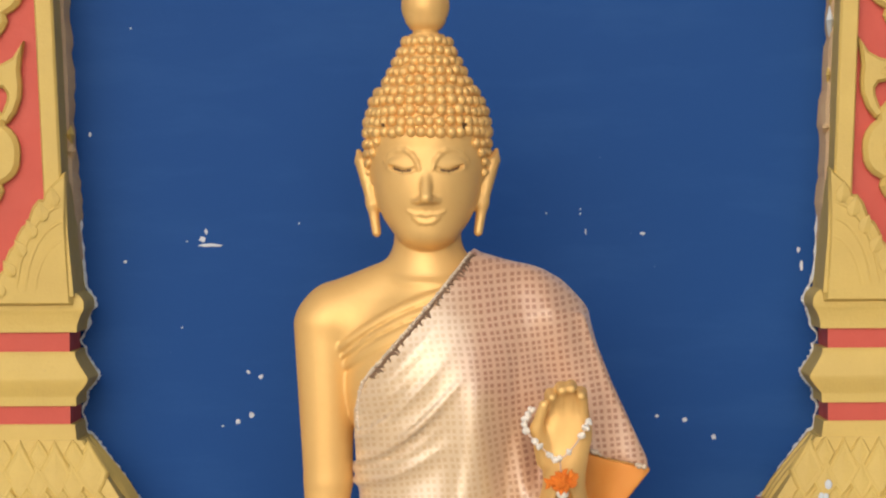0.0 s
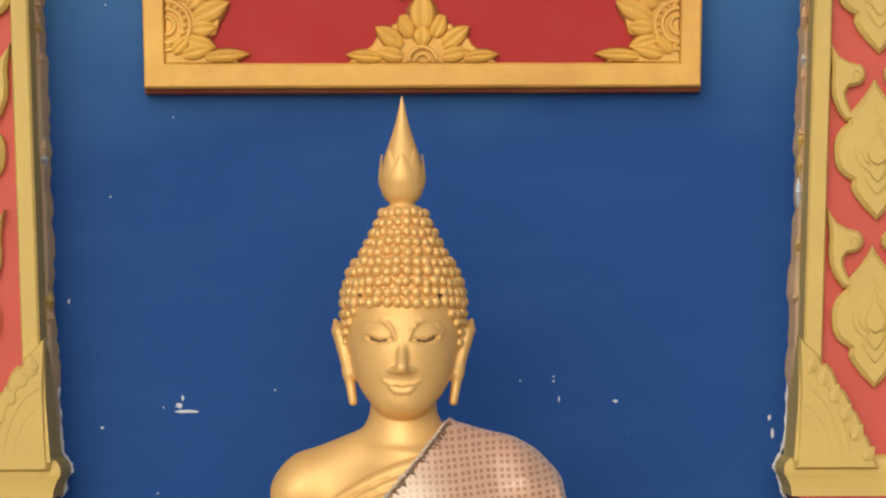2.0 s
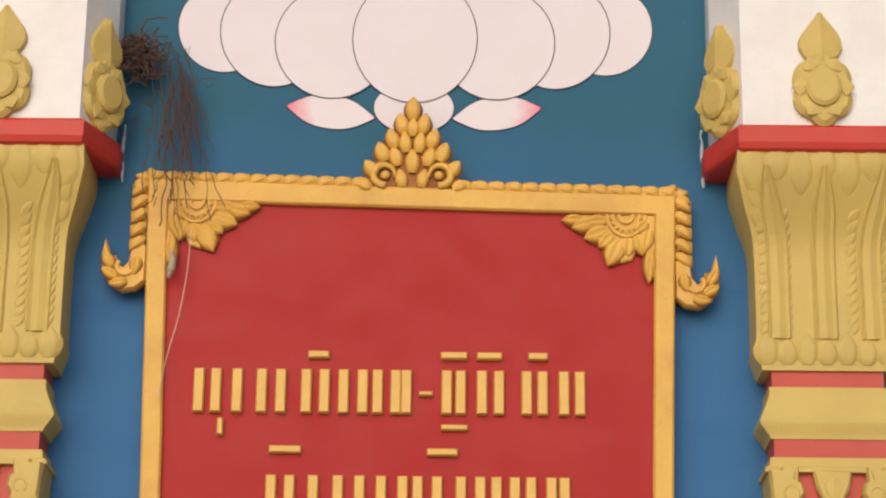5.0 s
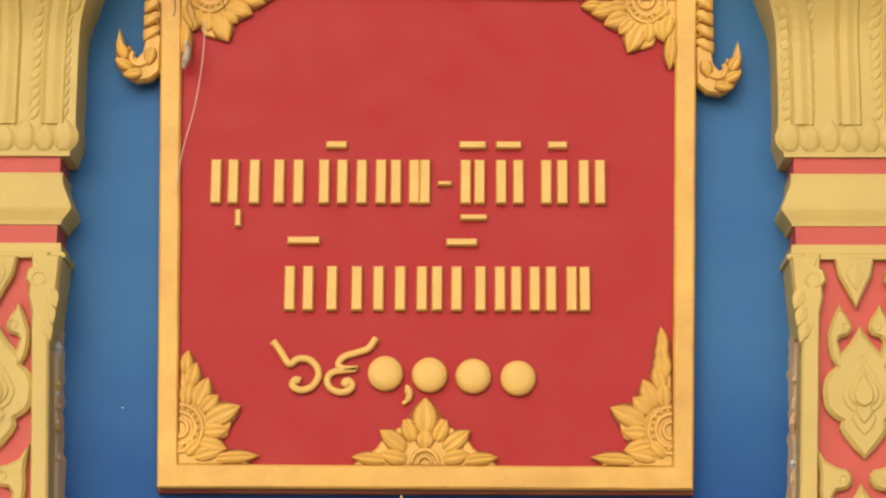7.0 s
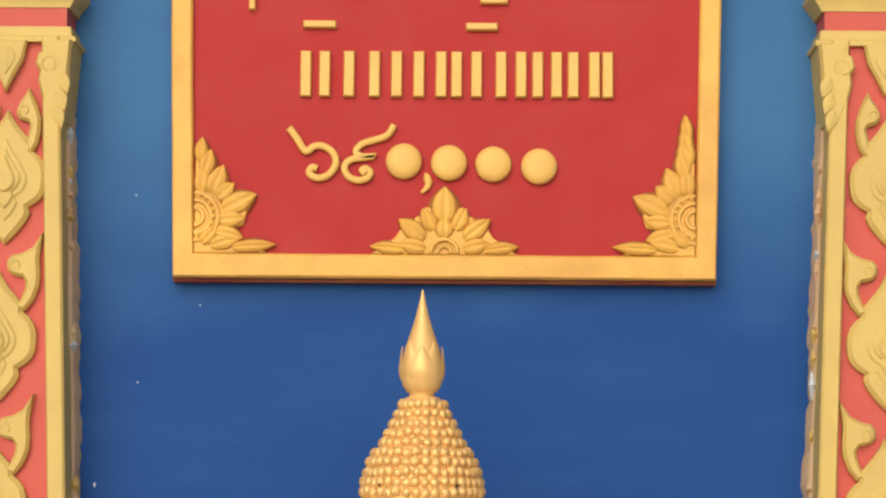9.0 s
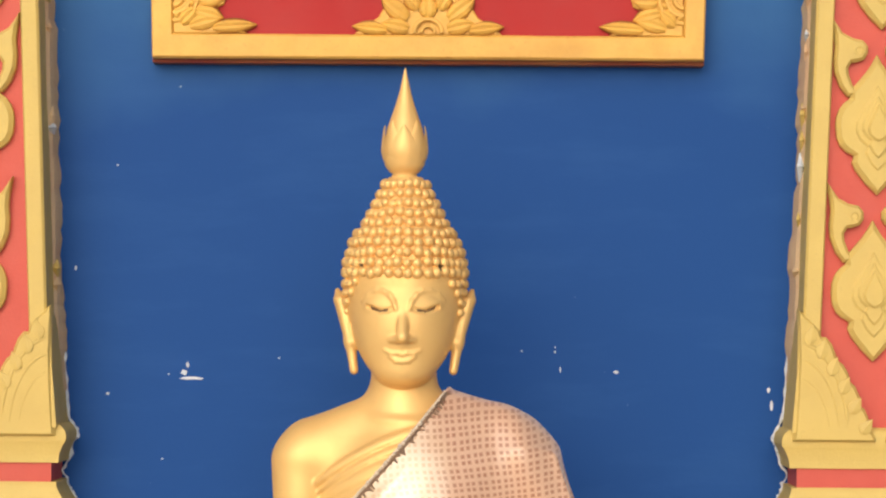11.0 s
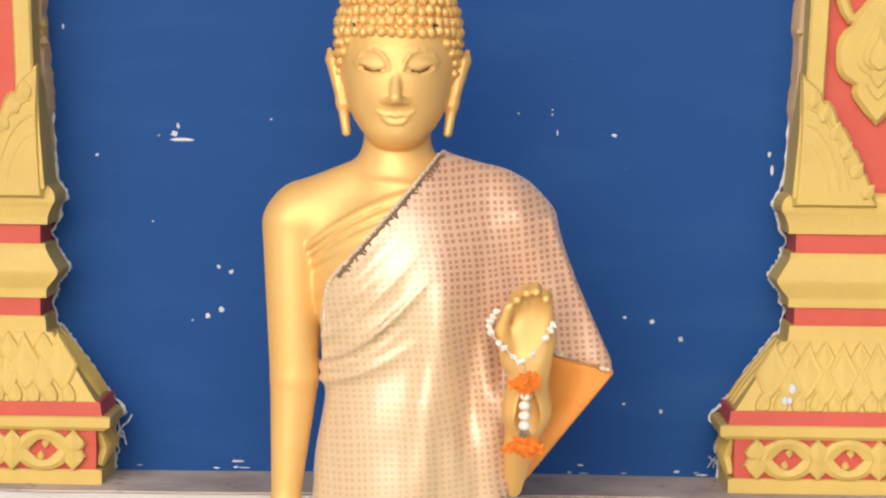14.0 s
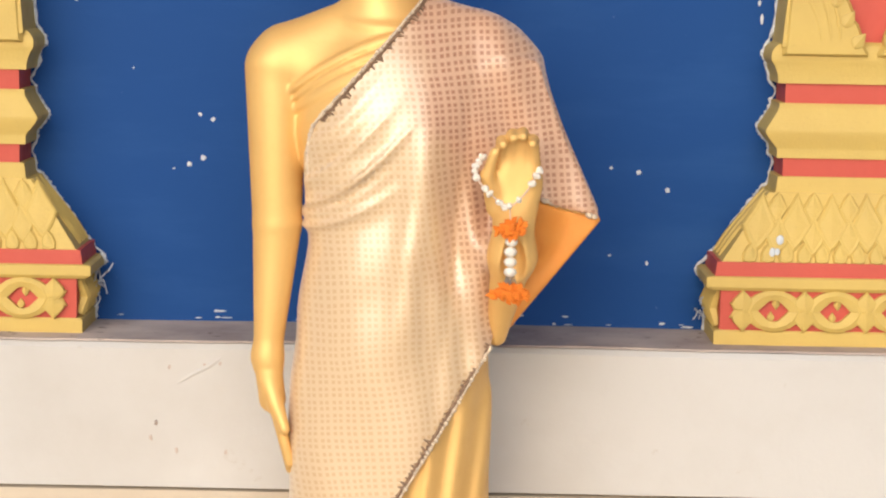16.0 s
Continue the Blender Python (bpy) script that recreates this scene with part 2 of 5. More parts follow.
bm = bmesh.new()
xs = [-3.2 + 6.4 * i / 64 for i in range(65)]
prof = [(0.0, 0.656), (-0.212, 0.656), (-0.214, 0.89), (-0.207, 0.899), (0.0, 0.899)]
rings(bm, [[(x, y + (0.0015 * math.sin(x * 9) if y < -0.1 else 0), z + (0.0015 * math.sin(x * 5.3 + 1) if z > 0.7 else 0.0)) for y, z in prof] for x in xs])
ledge = tagged(part("ledge", bm, CREAM), "cream painted masonry ledge with scuffed grey top", "ledge", kind="structure")
bm = bmesh.new()
rings(bm, [[(x, -0.209 + 0.003 * math.sin(x * 23), 0.9005 + 0.0015 * math.sin(x * 5.3 + 1)), (x, -0.0005, 0.9005 + 0.0015 * math.sin(x * 5.3 + 1)),
            (x, -0.0005, 0.9035 + 0.0015 * math.sin(x * 5.3 + 1)), (x, -0.207 + 0.003 * math.sin(x * 23), 0.9035 + 0.0015 * math.sin(x * 5.3 + 1))] for x in xs])
part("dust_layer", bm, DUST, ledge, "grey-brown dirt on the ledge top")
bm = bmesh.new()
rings(bm, [[(x, 0.0, 0.0), (x, -0.235, 0.0), (x, -0.235, 0.636), (x, -0.22, 0.652), (x, 0.0, 0.652)] for x in (-3.2, 3.2)])
tagged(part("lower_wall", bm, paint("tan_lower_wall", (0.62, 0.52, 0.4), (0.5, 0.4, 0.3), 0.7, 0.3)), "tan painted wall base below the ledge", "wall", kind="structure")

# ---- the pilasters ----
AXIS = 0.772


def depth(hw):
    return 0.15 - (0.25 - hw) * 0.4


def course(bm, profile, extra=0.0):
    """A moulding that runs round the three free sides of the pilaster: profile of (half width, z)."""
    loops = []
    for hw, z in profile:
        d = depth(hw) + extra
        loops.append([(-hw, 0.002, z), (-hw, -d, z), (hw, -d, z), (hw, 0.002, z)])
    rings(bm, loops, closed=True)


def soft_profile(pts, n=4):
    """Round a profile by Catmull-Rom steps."""
    out = []
    for i in range(len(pts) - 1):
        p0, p1, p2, p3 = pts[max(i - 1, 0)], pts[i], pts[i + 1], pts[min(i + 2, len(pts) - 1)]
        for k in range(n):
            t = k / n
            out.append(tuple(0.5 * (2 * b + (c - a) * t + (2 * a - 5 * b + 4 * c - d) * t * t + (3 * b - a - 3 * c + d) * t ** 3) for a, b, c, d in zip(p0, p1, p2, p3)))
    return out + [pts[-1]]


def motif(cx, cz, s=1.0, y0=0.0, parent=None):
    """The lozenge flower with raised rings."""
    half = [(0, 0.123), (0.008, 0.108), (0.018, 0.093), (0.036, 0.072), (0.047, 0.059), (0.046, 0.048), (0.057, 0.039), (0.065, 0.028), (0.070, 0.014), (0.071, -0.002), (0.069, -0.022), (0.063, -0.035),
            (0.054, -0.044), (0.040, -0.052), (0.043, -0.064), (0.037, -0.077), (0.020, -0.099), (0, -0.119)]
    bm = bmesh.new()
    plate(bm, [(cx + x * s, cz + z * s) for x, z in half] + [(cx - x * s, cz + z * s) for x, z in half[-2:0:-1]], y0, 0.021, 0.008)
    ogee = [(0, 0.062), (0.008, 0.047), (0.022, 0.026), (0.033, 0.006), (0.034, -0.008), (0.028, -0.022), (0.016, -0.032), (0.02, -0.042), (0.012, -0.058), (0, -0.07)]
    drop = [(0, 0.034), (0.006, 0.022), (0.014, 0.006), (0.017, -0.006), (0.014, -0.016), (0.006, -0.023), (0, -0.025)]
    for line, k, y, h in ((ogee, 1.12, y0 - 0.0195, 0.005), (ogee, 0.82, y0 - 0.0225, 0.006), (drop, 1.1, y0 - 0.027, 0.007)):
        plate(bm, [(cx + x * k * s, cz + z * k * s) for x, z in line] + [(cx - x * k * s, cz + z * k * s) for x, z in line[-2:0:-1]], y, h, 0.0035)
    return part("lozenge_flower", bm, YELLOW, parent, "raised yellow lozenge flower", smooth=False)


def curl(cx, cz, side, y0, parent, top=False):
    """A comma-shaped flame beside a lozenge; the uppermost pair is slimmer and stands closer in."""
    if top:
        pts = [(-0.0366, 0.163), (-0.044, 0.147), (-0.050, 0.134), (-0.0585, 0.108), (-0.0585, 0.084), (-0.054, 0.062), (-0.045, 0.046), (-0.030, 0.052), (-0.034, 0.068), (-0.038, 0.084),
               (-0.0405, 0.094), (-0.0366, 0.101), (-0.030, 0.103), (-0.021, 0.106), (-0.0155, 0.114), (-0.0155, 0.125), (-0.022, 0.139), (-0.030, 0.150)]
    else:
        pts = [(-0.079, 0.19), (-0.074, 0.16), (-0.072, 0.14), (-0.0745, 0.115), (-0.073, 0.092), (-0.064, 0.068), (-0.05, 0.05), (-0.034, 0.056), (-0.042, 0.07), (-0.049, 0.088),
               (-0.05, 0.1), (-0.044, 0.11), (-0.034, 0.111), (-0.023, 0.115), (-0.016, 0.125), (-0.016, 0.138), (-0.024, 0.148), (-0.042, 0.152), (-0.06, 0.162)]
    bm = bmesh.new()
    plate(bm, [(cx + side * x, cz + z) for x, z in pts], y0, 0.02, 0.0055)
    ex, ez = (-0.028, 0.121) if top else (-0.032, 0.13)
    tube(bm, [(cx + side * p[0], p[1], cz + p[2]) for p in arc(ex, ez, 0.0075, 250, -60, 8, y0 - 0.0195)], 0.0028, 5)
    return part("flame_curl", bm, YELLOW, parent, "raised yellow flame scroll")


def pilaster():
    root = new("pilaster")
    tagged(root, "yellow and red moulded plaster pilaster with relief flowers", "pilaster", group="pilasters beside the niche")

    def simple(name, mat, prof, label="", extra=0.0):
        b = bmesh.new()
        course(b, prof, extra)
        return part(name, b, mat, root, label)

    simple("plinth", YELLOW, [(0.253, 0.0), (0.253, 0.024), (0.249, 0.027)])
    band = simple("lace_band", SALMON, [(0.243, 0.022), (0.243, 0.098)], "red band behind yellow lace relief")
    simple("fillet", YELLOW, [(0.256, 0.094), (0.268, 0.1), (0.268, 0.116), (0.262, 0.118)])
    simple("flat_band", SALMON, [(0.254, 0.116), (0.25, 0.142)], "salmon red flat band")
    slope = soft_profile([(0.244, 0.141), (0.237, 0.15), (0.201, 0.203), (0.173, 0.24), (0.161, 0.256)], 3)
    scales = simple("scale_slope", YELLOW, slope, "yellow sloping base with lozenge scales")
    simple("fillet", YELLOW, [(0.154, 0.255), (0.152, 0.258), (0.149, 0.282), (0.146, 0.283)])
    simple("flat_band", SALMON, [(0.141, 0.28), (0.141, 0.316)])
    torus = soft_profile([(0.152, 0.314), (0.152, 0.326), (0.154, 0.332), (0.166, 0.346), (0.173, 0.358), (0.170, 0.366), (0.157, 0.386), (0.151, 0.398), (0.151, 0.406)], 3)
    simple("torus_moulding", YELLOW, torus)
    simple("flat_band", SALMON, [(0.141, 0.404), (0.141, 0.441)])
    simple("crown_base", YELLOW, soft_profile([(0.154, 0.439), (0.155, 0.452), (0.161, 0.468), (0.167, 0.478), (0.166, 0.492), (0.158, 0.502), (0.146, 0.507), (0.136, 0.509)], 3), "yellow flared leaf base")
    # the shaft leans in towards its top
    b = bmesh.new()
    course(b, [(0.126, 0.48), (0.086, 1.57)])
    shaft = part("shaft", b, SALMON, root, "salmon red shaft face")
    for sx in (-1, 1):
        b = bmesh.new()
        loops = []
        for hw, z in ((0.141, 0.5), (0.094, 1.57)):
            d = depth(hw)
            loops.append([(sx * hw, 0.0, z), (sx * hw, -d - 0.016, z), (sx * (hw - 0.004), -d - 0.02, z), (sx * (hw - 0.029), -d - 0.02, z), (sx * (hw - 0.032), -d - 0.014, z), (sx * (hw - 0.032), 0.0, z)])
        rings(b, loops)
        part("shaft_edge", b, YELLOW, root)
        # broken render along the wall joint
        rnd = random.Random(5 + sx)
        b = bmesh.new()
        loops = []
        for i in range(60):
            z = 0.56 + 0.88 * i / 59
            hw = 0.141 - 0.047 * (z - 0.5) / 1.07
            w = 0.006 + 0.007 * noise.noise((z * 7, sx * 3.1, 0)) + rnd.uniform(0, 0.006)
            dd = 0.04 + 0.02 * noise.noise((z * 5, 9, sx))
            loops.append([(sx * (hw - 0.002), 0.0, z), (sx * (hw + w), 0.0, z), (sx * (hw + w * 0.8), -dd * 0.5, z), (sx * (hw + 0.002 + 0.3 * w), -dd, z), (sx * (hw - 0.002), -dd - 0.012, z)])
        rings(b, loops)
        part("broken_render", b, PLASTER, root, "chipped bare plaster along the wall joint")
        for i in range(12):
            b = bmesh.new()
            z = 0.72 + 0.75 * rnd.random()
            hw = 0.141 - 0.047 * (z - 0.5) / 1.07
            l = rnd.uniform(0.015, 0.05)
            w = rnd.uniform(0.006, 0.013)
            tube(b, [(sx * (hw + 0.002), -0.03, z), (sx * (hw + 0.003 + w * 0.3), -0.04 - w, z + l * 0.5), (sx * (hw + 0.002), -0.03, z + l)], [w * 0.4, w * 0.6, w * 0.25], 5)
            part("plaster_flake", b, (YELLOW, PLASTER, PLASTER, CHIP)[i % 4], root, "broken painted plaster flake")

    # pale ragged joint between the mouldings and the wall
    joint = [(0.253, 0.003), (0.253, 0.024), (0.25, 0.06), (0.256, 0.094), (0.268, 0.1), (0.268, 0.116), (0.252, 0.13), (0.244, 0.141)] + slope[2:] + [(0.152, 0.262), (0.149, 0.28), (0.143, 0.298)] + torus + [(0.143, 0.42)]
    joint += [(0.155, 0.441), (0.161, 0.468), (0.167, 0.478), (0.166, 0.492), (0.155, 0.51), (0.148, 0.54), (0.146, 0.58), (0.143, 0.62), (0.138, 0.68)]
    for sx in (-1, 1):
        rs = random.Random(20 + sx)
        b = bmesh.new()
        fine = soft_profile(joint, 3)
        tube(b, [(sx * (hw + rs.uniform(-0.001, 0.0015)), -0.003 - rs.uniform(0, 0.004), z) for hw, z in fine], [rs.choice((0.0012, 0.002, 0.003, 0.0042)) for _ in fine], 5)
        part("ragged_joint", b, CHIP, root, "pale ragged plaster line along the wall joint")

    rs = random.Random(77)
    for sx in (-1, 1):
        for k in range(6):
            b = bmesh.new()
            x, z = sx * (0.256 + rs.uniform(0, 0.008)), rs.uniform(0.02, 0.125)
            pts = [(x, -0.012, z)]
            for q in range(5):
                x, z = x + sx * rs.uniform(-0.006, 0.009), z + rs.uniform(-0.012, 0.011)
                pts.append((x, -0.012 - rs.uniform(0, 0.03), max(z, 0.006)))
            tube(b, soft_profile(pts, 2), rs.uniform(0.0008, 0.0016), 4)
            part("peeling_shred", b, CHIP, root, "thin pale shred of peeling paint")

    # lace band: oval rings and buds
    y0 = -depth(0.243)
    for i in range(-2, 2):
        cx = (i + 0.5) * 0.103
        b = bmesh.new()
        n = 20
        outer = [(cx + 0.0485 * math.cos(k * math.tau / n), 0.061 + 0.0345 * math.sin(k * math.tau / n)) for k in range(n)]
        inner = [(cx + 0.026 * math.cos(k * math.tau / n) * (1 - 0.3 * abs(math.sin(2 * k * math.tau / n))), 0.061 + 0.018 * math.sin(k * math.tau / n)) for k in range(n)]
        loops = [[(x, y0 + 0.001, z) for x, z in outer], [(x, y0 - 0.009, z) for x, z in outer],
                 [(0.6 * x + 0.4 * u, y0 - 0.013, 0.6 * z + 0.4 * w) for (x, z), (u, w) in zip(outer, inner)],
                 [(x, y0 - 0.009, z) for x, z in inner], [(x, y0 + 0.001, z) for x, z in inner]]
        rings(b, loops, caps=False)
        leaf(b, cx + 0.004, 0.078, 180, 0.016, 0.012, y0, 0.008)
        leaf(b, cx - 0.004, 0.044, 0, 0.016, 0.012, y0, 0.008)
        part("lace_ring", b, YELLOW, band)
    for i in range(-2, 3):
        cx = i * 0.103
        b = bmesh.new()
        leaf(b, cx, 0.06, 0, 0.037, 0.034, y0 - 0.004, 0.012)
        leaf(b, cx, 0.062, 180, 0.037, 0.034, y0 - 0.004, 0.012)
        for a in (-60, 60, -120, 120):
            leaf(b, cx, 0.061, a, 0.026, 0.014, y0 - 0.002, 0.009)
        part("lace_bud", b, YELLOW, band)
    for sx in (-1, 1):
        for k in range(4):
            b = bmesh.new()
            tube(b, [(sx * 0.2445, -0.02 - k * 0.034, 0.03), (sx * 0.252, -0.012 - k * 0.034, 0.06), (sx * 0.2445, -0.025 - k * 0.034, 0.092)], [0.008, 0.011, 0.007], 6)
            part("side_lace", b, YELLOW, band)

    # lozenge scales over the sloping base
    def on_slope(z):
        for (h0, z0), (h1, z1) in zip(slope, slope[1:]):
            if z0 <= z <= z1:
                return h0 + (h1 - h0) * (z - z0) / (z1 - z0)
        return slope[-1][0]
    tall = [(0, 0.054), (0.011, 0.03), (0.029, -0.002), (0.02, -0.022), (0.008, -0.04), (0, -0.048), (-0.008, -0.04), (-0.02, -0.022), (-0.029, -0.002), (-0.011, 0.03)]
    tongue = [(0, 0.018), (0.009, 0.008), (0.013, -0.004), (0.011, -0.015), (0, -0.018), (-0.011, -0.015), (-0.013, -0.004), (-0.009, 0.008)]
    for shape, zc, pitch, shift, grows in ((tall, 0.206, 0.06, 0.0, 1.0), (tall, 0.186, 0.06, 0.5, 0.74), (tongue, 0.158, 0.03, 0.5, 1.0), (tall, 0.232, 0.06, 0.5, 0.62)):
        for k in range(-9, 10):
            cx = (k + shift) * pitch
            if abs(cx) > on_slope(zc) - 0.018:
                continue
            b = bmesh.new()
            loops = []
            for grow, up in ((1.06, -0.003), (0.96, 0.003), (0.84, 0.005), (0.66, 0.0042), (0.3, 0.0055), (0.08, 0.006)):
                loop = []
                for x, z in shape:
                    zz = min(max(zc + z * grow * grows, 0.1415), 0.257)
                    loop.append((cx * (1 - 0.8 * (zz - zc)) + x * grow * grows, -depth(on_slope(zz)) - up, zz))
                loops.append(loop)
            rings(b, loops)
            part("scale", b, YELLOW, scales)
    # a pale splash on the slope
    b = bmesh.new()
    rs = random.Random(4)
    for q in range(5):
        zz = 0.166 + rs.uniform(-0.012, 0.016)
        ball(b, (-0.152 + rs.uniform(-0.009, 0.009), -depth(on_slope(zz)) - 0.008, zz), rs.uniform(0.004, 0.008), 8, 5, (0.9, 0.35, 1.2))
    part("pale_splash", b, CHIP, scales, "white splash of droppings")
    # side ribs follow the slope
    for sx in (-1, 1):
        for k in range(3):
            b = bmesh.new()
            pts = [(sx * (on_slope(z) - 0.002), -0.02 - 0.035 * k - 0.02 * (z - 0.14) / 0.12, z) for z in (0.145, 0.17, 0.2, 0.23, 0.255)]
            tube(b, pts, [0.006, 0.009, 0.008, 0.007, 0.004], 5)
            part("side_rib", b, YELLOW, scales)

    # the leaf cup round the foot of the shaft
    yl = -depth(0.15) - 0.008
    for sx in (-1, 1):
        edge = [(0.150, 0.49), (0.147, 0.53), (0.144, 0.58), (0.142, 0.63), (0.141, 0.712), (0.132, 0.704), (0.118, 0.692), (0.104, 0.678), (0.101, 0.664), (0.093, 0.664), (0.083, 0.652), (0.077, 0.636), (0.074, 0.624),
                (0.064, 0.618), (0.055, 0.602), (0.052, 0.588), (0.043, 0.58), (0.035, 0.562), (0.033, 0.546), (0.026, 0.54), (0.019, 0.522), (0.017, 0.508), (0.008, 0.492), (0.008, 0.485), (0.150, 0.485)]
        b = bmesh.new()
        plate(b, [(sx * x, z) for x, z in edge], yl + 0.016, 0.027, 0.006)
        for r0, w in ((0.094, 0.0042), (0.078, 0.0036), (0.06, 0.003)):
            pts = []
            for q in range(11):
                a = radians(4 + 78 * q / 10)
                pts.append((sx * (0.142 - r0 * math.sin(a) * 0.92), yl - 0.0095, 0.49 + r0 * 1.9 * math.cos(a) * 0.92))
            tube(b, pts, [w * 0.5] + [w] * 9 + [w * 0.6], 6, 0.9)
        for k in range(6):
            q = k / 5
            x, z = 0.122 - 0.088 * q, 0.652 - 0.15 * q ** 1.15
            leaf(b, sx * x, z, sx * (-10 - 30 * q), 0.036 - 0.006 * q, 0.021, yl - 0.0095, 0.0065)
        part("cup_leaf", b, YELLOW, root, "serrated yellow corner leaf")
        b = bmesh.new()
        d0 = depth(0.15)
        loops = [[(sx * 0.138, -0.004, 0.5), (sx * 0.152, -0.004, 0.5), (sx * 0.152, -d0 - 0.016, 0.5), (sx * 0.138, -d0 - 0.016, 0.5)],
                 [(sx * 0.13, -0.004, 0.6), (sx * 0.143, -0.004, 0.6), (sx * 0.143, -d0 - 0.014, 0.6), (sx * 0.13, -d0 - 0.014, 0.6)],
                 [(sx * 0.127, -0.06, 0.69), (sx * 0.137, -0.06, 0.69), (sx * 0.137, -d0 - 0.01, 0.7), (sx * 0.127, -d0 - 0.01, 0.7)]]
        rings(b, loops)
        part("side_leaf", b, YELLOW, root)
    # flowers and scrolls up the shaft
    for k in range(3):
        z = 0.742 + k * 0.2865
        yk = -depth(0.126 - 0.04 * (z - 0.48) / 1.09) + 0.002
        cx = (-0.011, -0.003, 0.006)[k]
        motif(cx, z, 1.0, yk, root)
        for sx in (-1, 1):
            curl(cx, z, sx, yk, root, k == 2)
    yt = -depth(0.095) - 0.001
    b = bmesh.new()
    plate(b, [(-0.036, 1.565), (0.036, 1.565), (0.03, 1.53), (0.014, 1.5), (0, 1.47), (-0.014, 1.5), (-0.03, 1.53)], yt, 0.016, 0.005)
    leaf(b, 0, 1.55, 180, 0.05, 0.03, yt - 0.015, 0.006)
    part("pendant_leaf", b, YELLOW, root, "yellow pendant leaf under the capital")
    for sx in (-1, 1):
        b = bmesh.new()
        plate(b, [(sx * x, z) for x, z in ((0.116, 1.565), (0.113, 1.5), (0.108, 1.44), (0.104, 1.395), (0.095, 1.41), (0.078, 1.432), (0.066, 1.46), (0.058, 1.49), (0.06, 1.508), (0.052, 1.52), (0.056, 1.54), (0.07, 1.548), (0.066, 1.565))], yt + 0.004, 0.026, 0.005)
        tube(b, [(sx * p[0], p[1], p[2]) for p in arc(0.078, 1.52, 0.013, 260, -60, 9, yt - 0.02)], 0.004, 5)
        for k in range(3):
            leaf(b, sx * (0.1 - 0.004 * k), 1.5 - 0.03 * k, sx * 160, 0.04, 0.022, yt - 0.021, 0.006)
        loops = [[(sx * 0.09, 0, 1.565), (sx * 0.117, 0, 1.565), (sx * 0.117, -0.1, 1.565), (sx * 0.09, -0.1, 1.565)], [(sx * 0.09, 0, 1.42), (sx * 0.106, 0, 1.42), (sx * 0.106, -0.1, 1.42), (sx * 0.09, -0.1, 1.42)]]
        rings(b, loops)
        part("corner_leaf", b, YELLOW, root, "yellow corner leaf at the shaft top")
    # the capital
    simple("fillet", YELLOW, [(0.122, 1.562), (0.122, 1.57), (0.114, 1.574), (0.112, 1.59)])
    simple("flat_band", SALMON, [(0.104, 1.588), (0.104, 1.628)])
    simple("torus_moulding", YELLOW, soft_profile([(0.110, 1.625), (0.114, 1.634), (0.128, 1.652), (0.128, 1.662), (0.117, 1.688), (0.110, 1.708), (0.110, 1.724)], 3))
    simple("flat_band", SALMON, [(0.104, 1.722), (0.104, 1.758)])
    cap_prof = soft_profile([(0.122, 1.755), (0.123, 1.764), (0.133, 1.798), (0.131, 1.816), (0.13, 1.9), (0.131, 1.99), (0.138, 2.03), (0.148, 2.06), (0.158, 2.095), (0.165, 2.125), (0.164, 2.168)], 7)

    def flare(z):
        q = min(max((z - 1.97) / 0.2, 0), 1)
        return 0.055 * q * q * (3 - 2 * q)
    b = bmesh.new()
    rings(b, [[(-hw, 0.002, z), (-hw, -d, z), (hw, -d, z), (hw, 0.002, z)] for hw, z, d in ((w, h, depth(w) + flare(h)) for w, h in cap_prof)])
    cap = part("capital", b, YELLOW, root, "yellow fluted leaf capital")
    def front(z):
        hw = float(np.interp(z, [q[1] for q in cap_prof], [q[0] for q in cap_prof]))
        return hw, -depth(hw) - flare(z)
    for cx in (-0.088, 0.0, 0.088):
        b = bmesh.new()
        loops = []
        for k in range(17):
            z = 1.815 + 0.02 * k
            hw, y = front(z)
            c = cx * hw / 0.131
            w = 0.024 if k < 13 else 0.024 * (17.3 - k) / 5
            loops.append([(c - w, y + 0.001, z), (c - w * 0.8, y - 0.006, z), (c - w * 0.55, y - 0.0025, z), (c, y - 0.007, z), (c + w * 0.55, y - 0.0025, z), (c + w * 0.8, y - 0.006, z), (c + w, y + 0.001, z)])
        rings(b, loops)
        part("flute", b, YELLOW, cap, smooth=False)
    def bent(b):
        for v in b.verts:
            v.co.y += front(v.co.z)[1]
        return b
    for cx in (-0.114, -0.073, 0.052, 0.106):
        b = bmesh.new()
        for k in range(12):
            z = 1.825 + k * 0.0195
            lobe(b, cx * front(z)[0] / 0.131 - 0.007, z, 38, 0.03, 0.016, 0.001, 0.0045)
        part("rope_rib", bent(b), YELLOW, cap, smooth=True)
    for k in range(-3, 4):
        b = bmesh.new()
        lobe(b, k * 0.037, 1.766, 0, 0.062 if k % 2 else 0.05, 0.042, 0.002, 0.008)
        part("foot_leaf", bent(b), YELLOW, cap, smooth=True)
        b = bmesh.new()
        lobe(b, k * 0.045, 2.166, 180, 0.085 if k % 2 else 0.06, 0.05, 0.002, 0.006)
        part("head_leaf", bent(b), YELLOW, cap, smooth=True)
    for sx in (-1, 1):
        b = bmesh.new()
        for k in range(4):
            lobe(b, sx * (0.118 + 0.004 * k), 2.03 + 0.028 * k, sx * 24, 0.045, 0.024, 0.002, 0.006)
        part("corner_frond", bent(b), YELLOW, cap, smooth=True)

    # chamfered red cornice, white block and flowers above
    def octo(hf, hb, d, dm, z):
        return [(-hb, 0.002, z), (-hb, -dm, z), (-hf, -d, z), (hf, -d, z), (hb, -dm, z), (hb, 0.002, z)]
    b = bmesh.new()
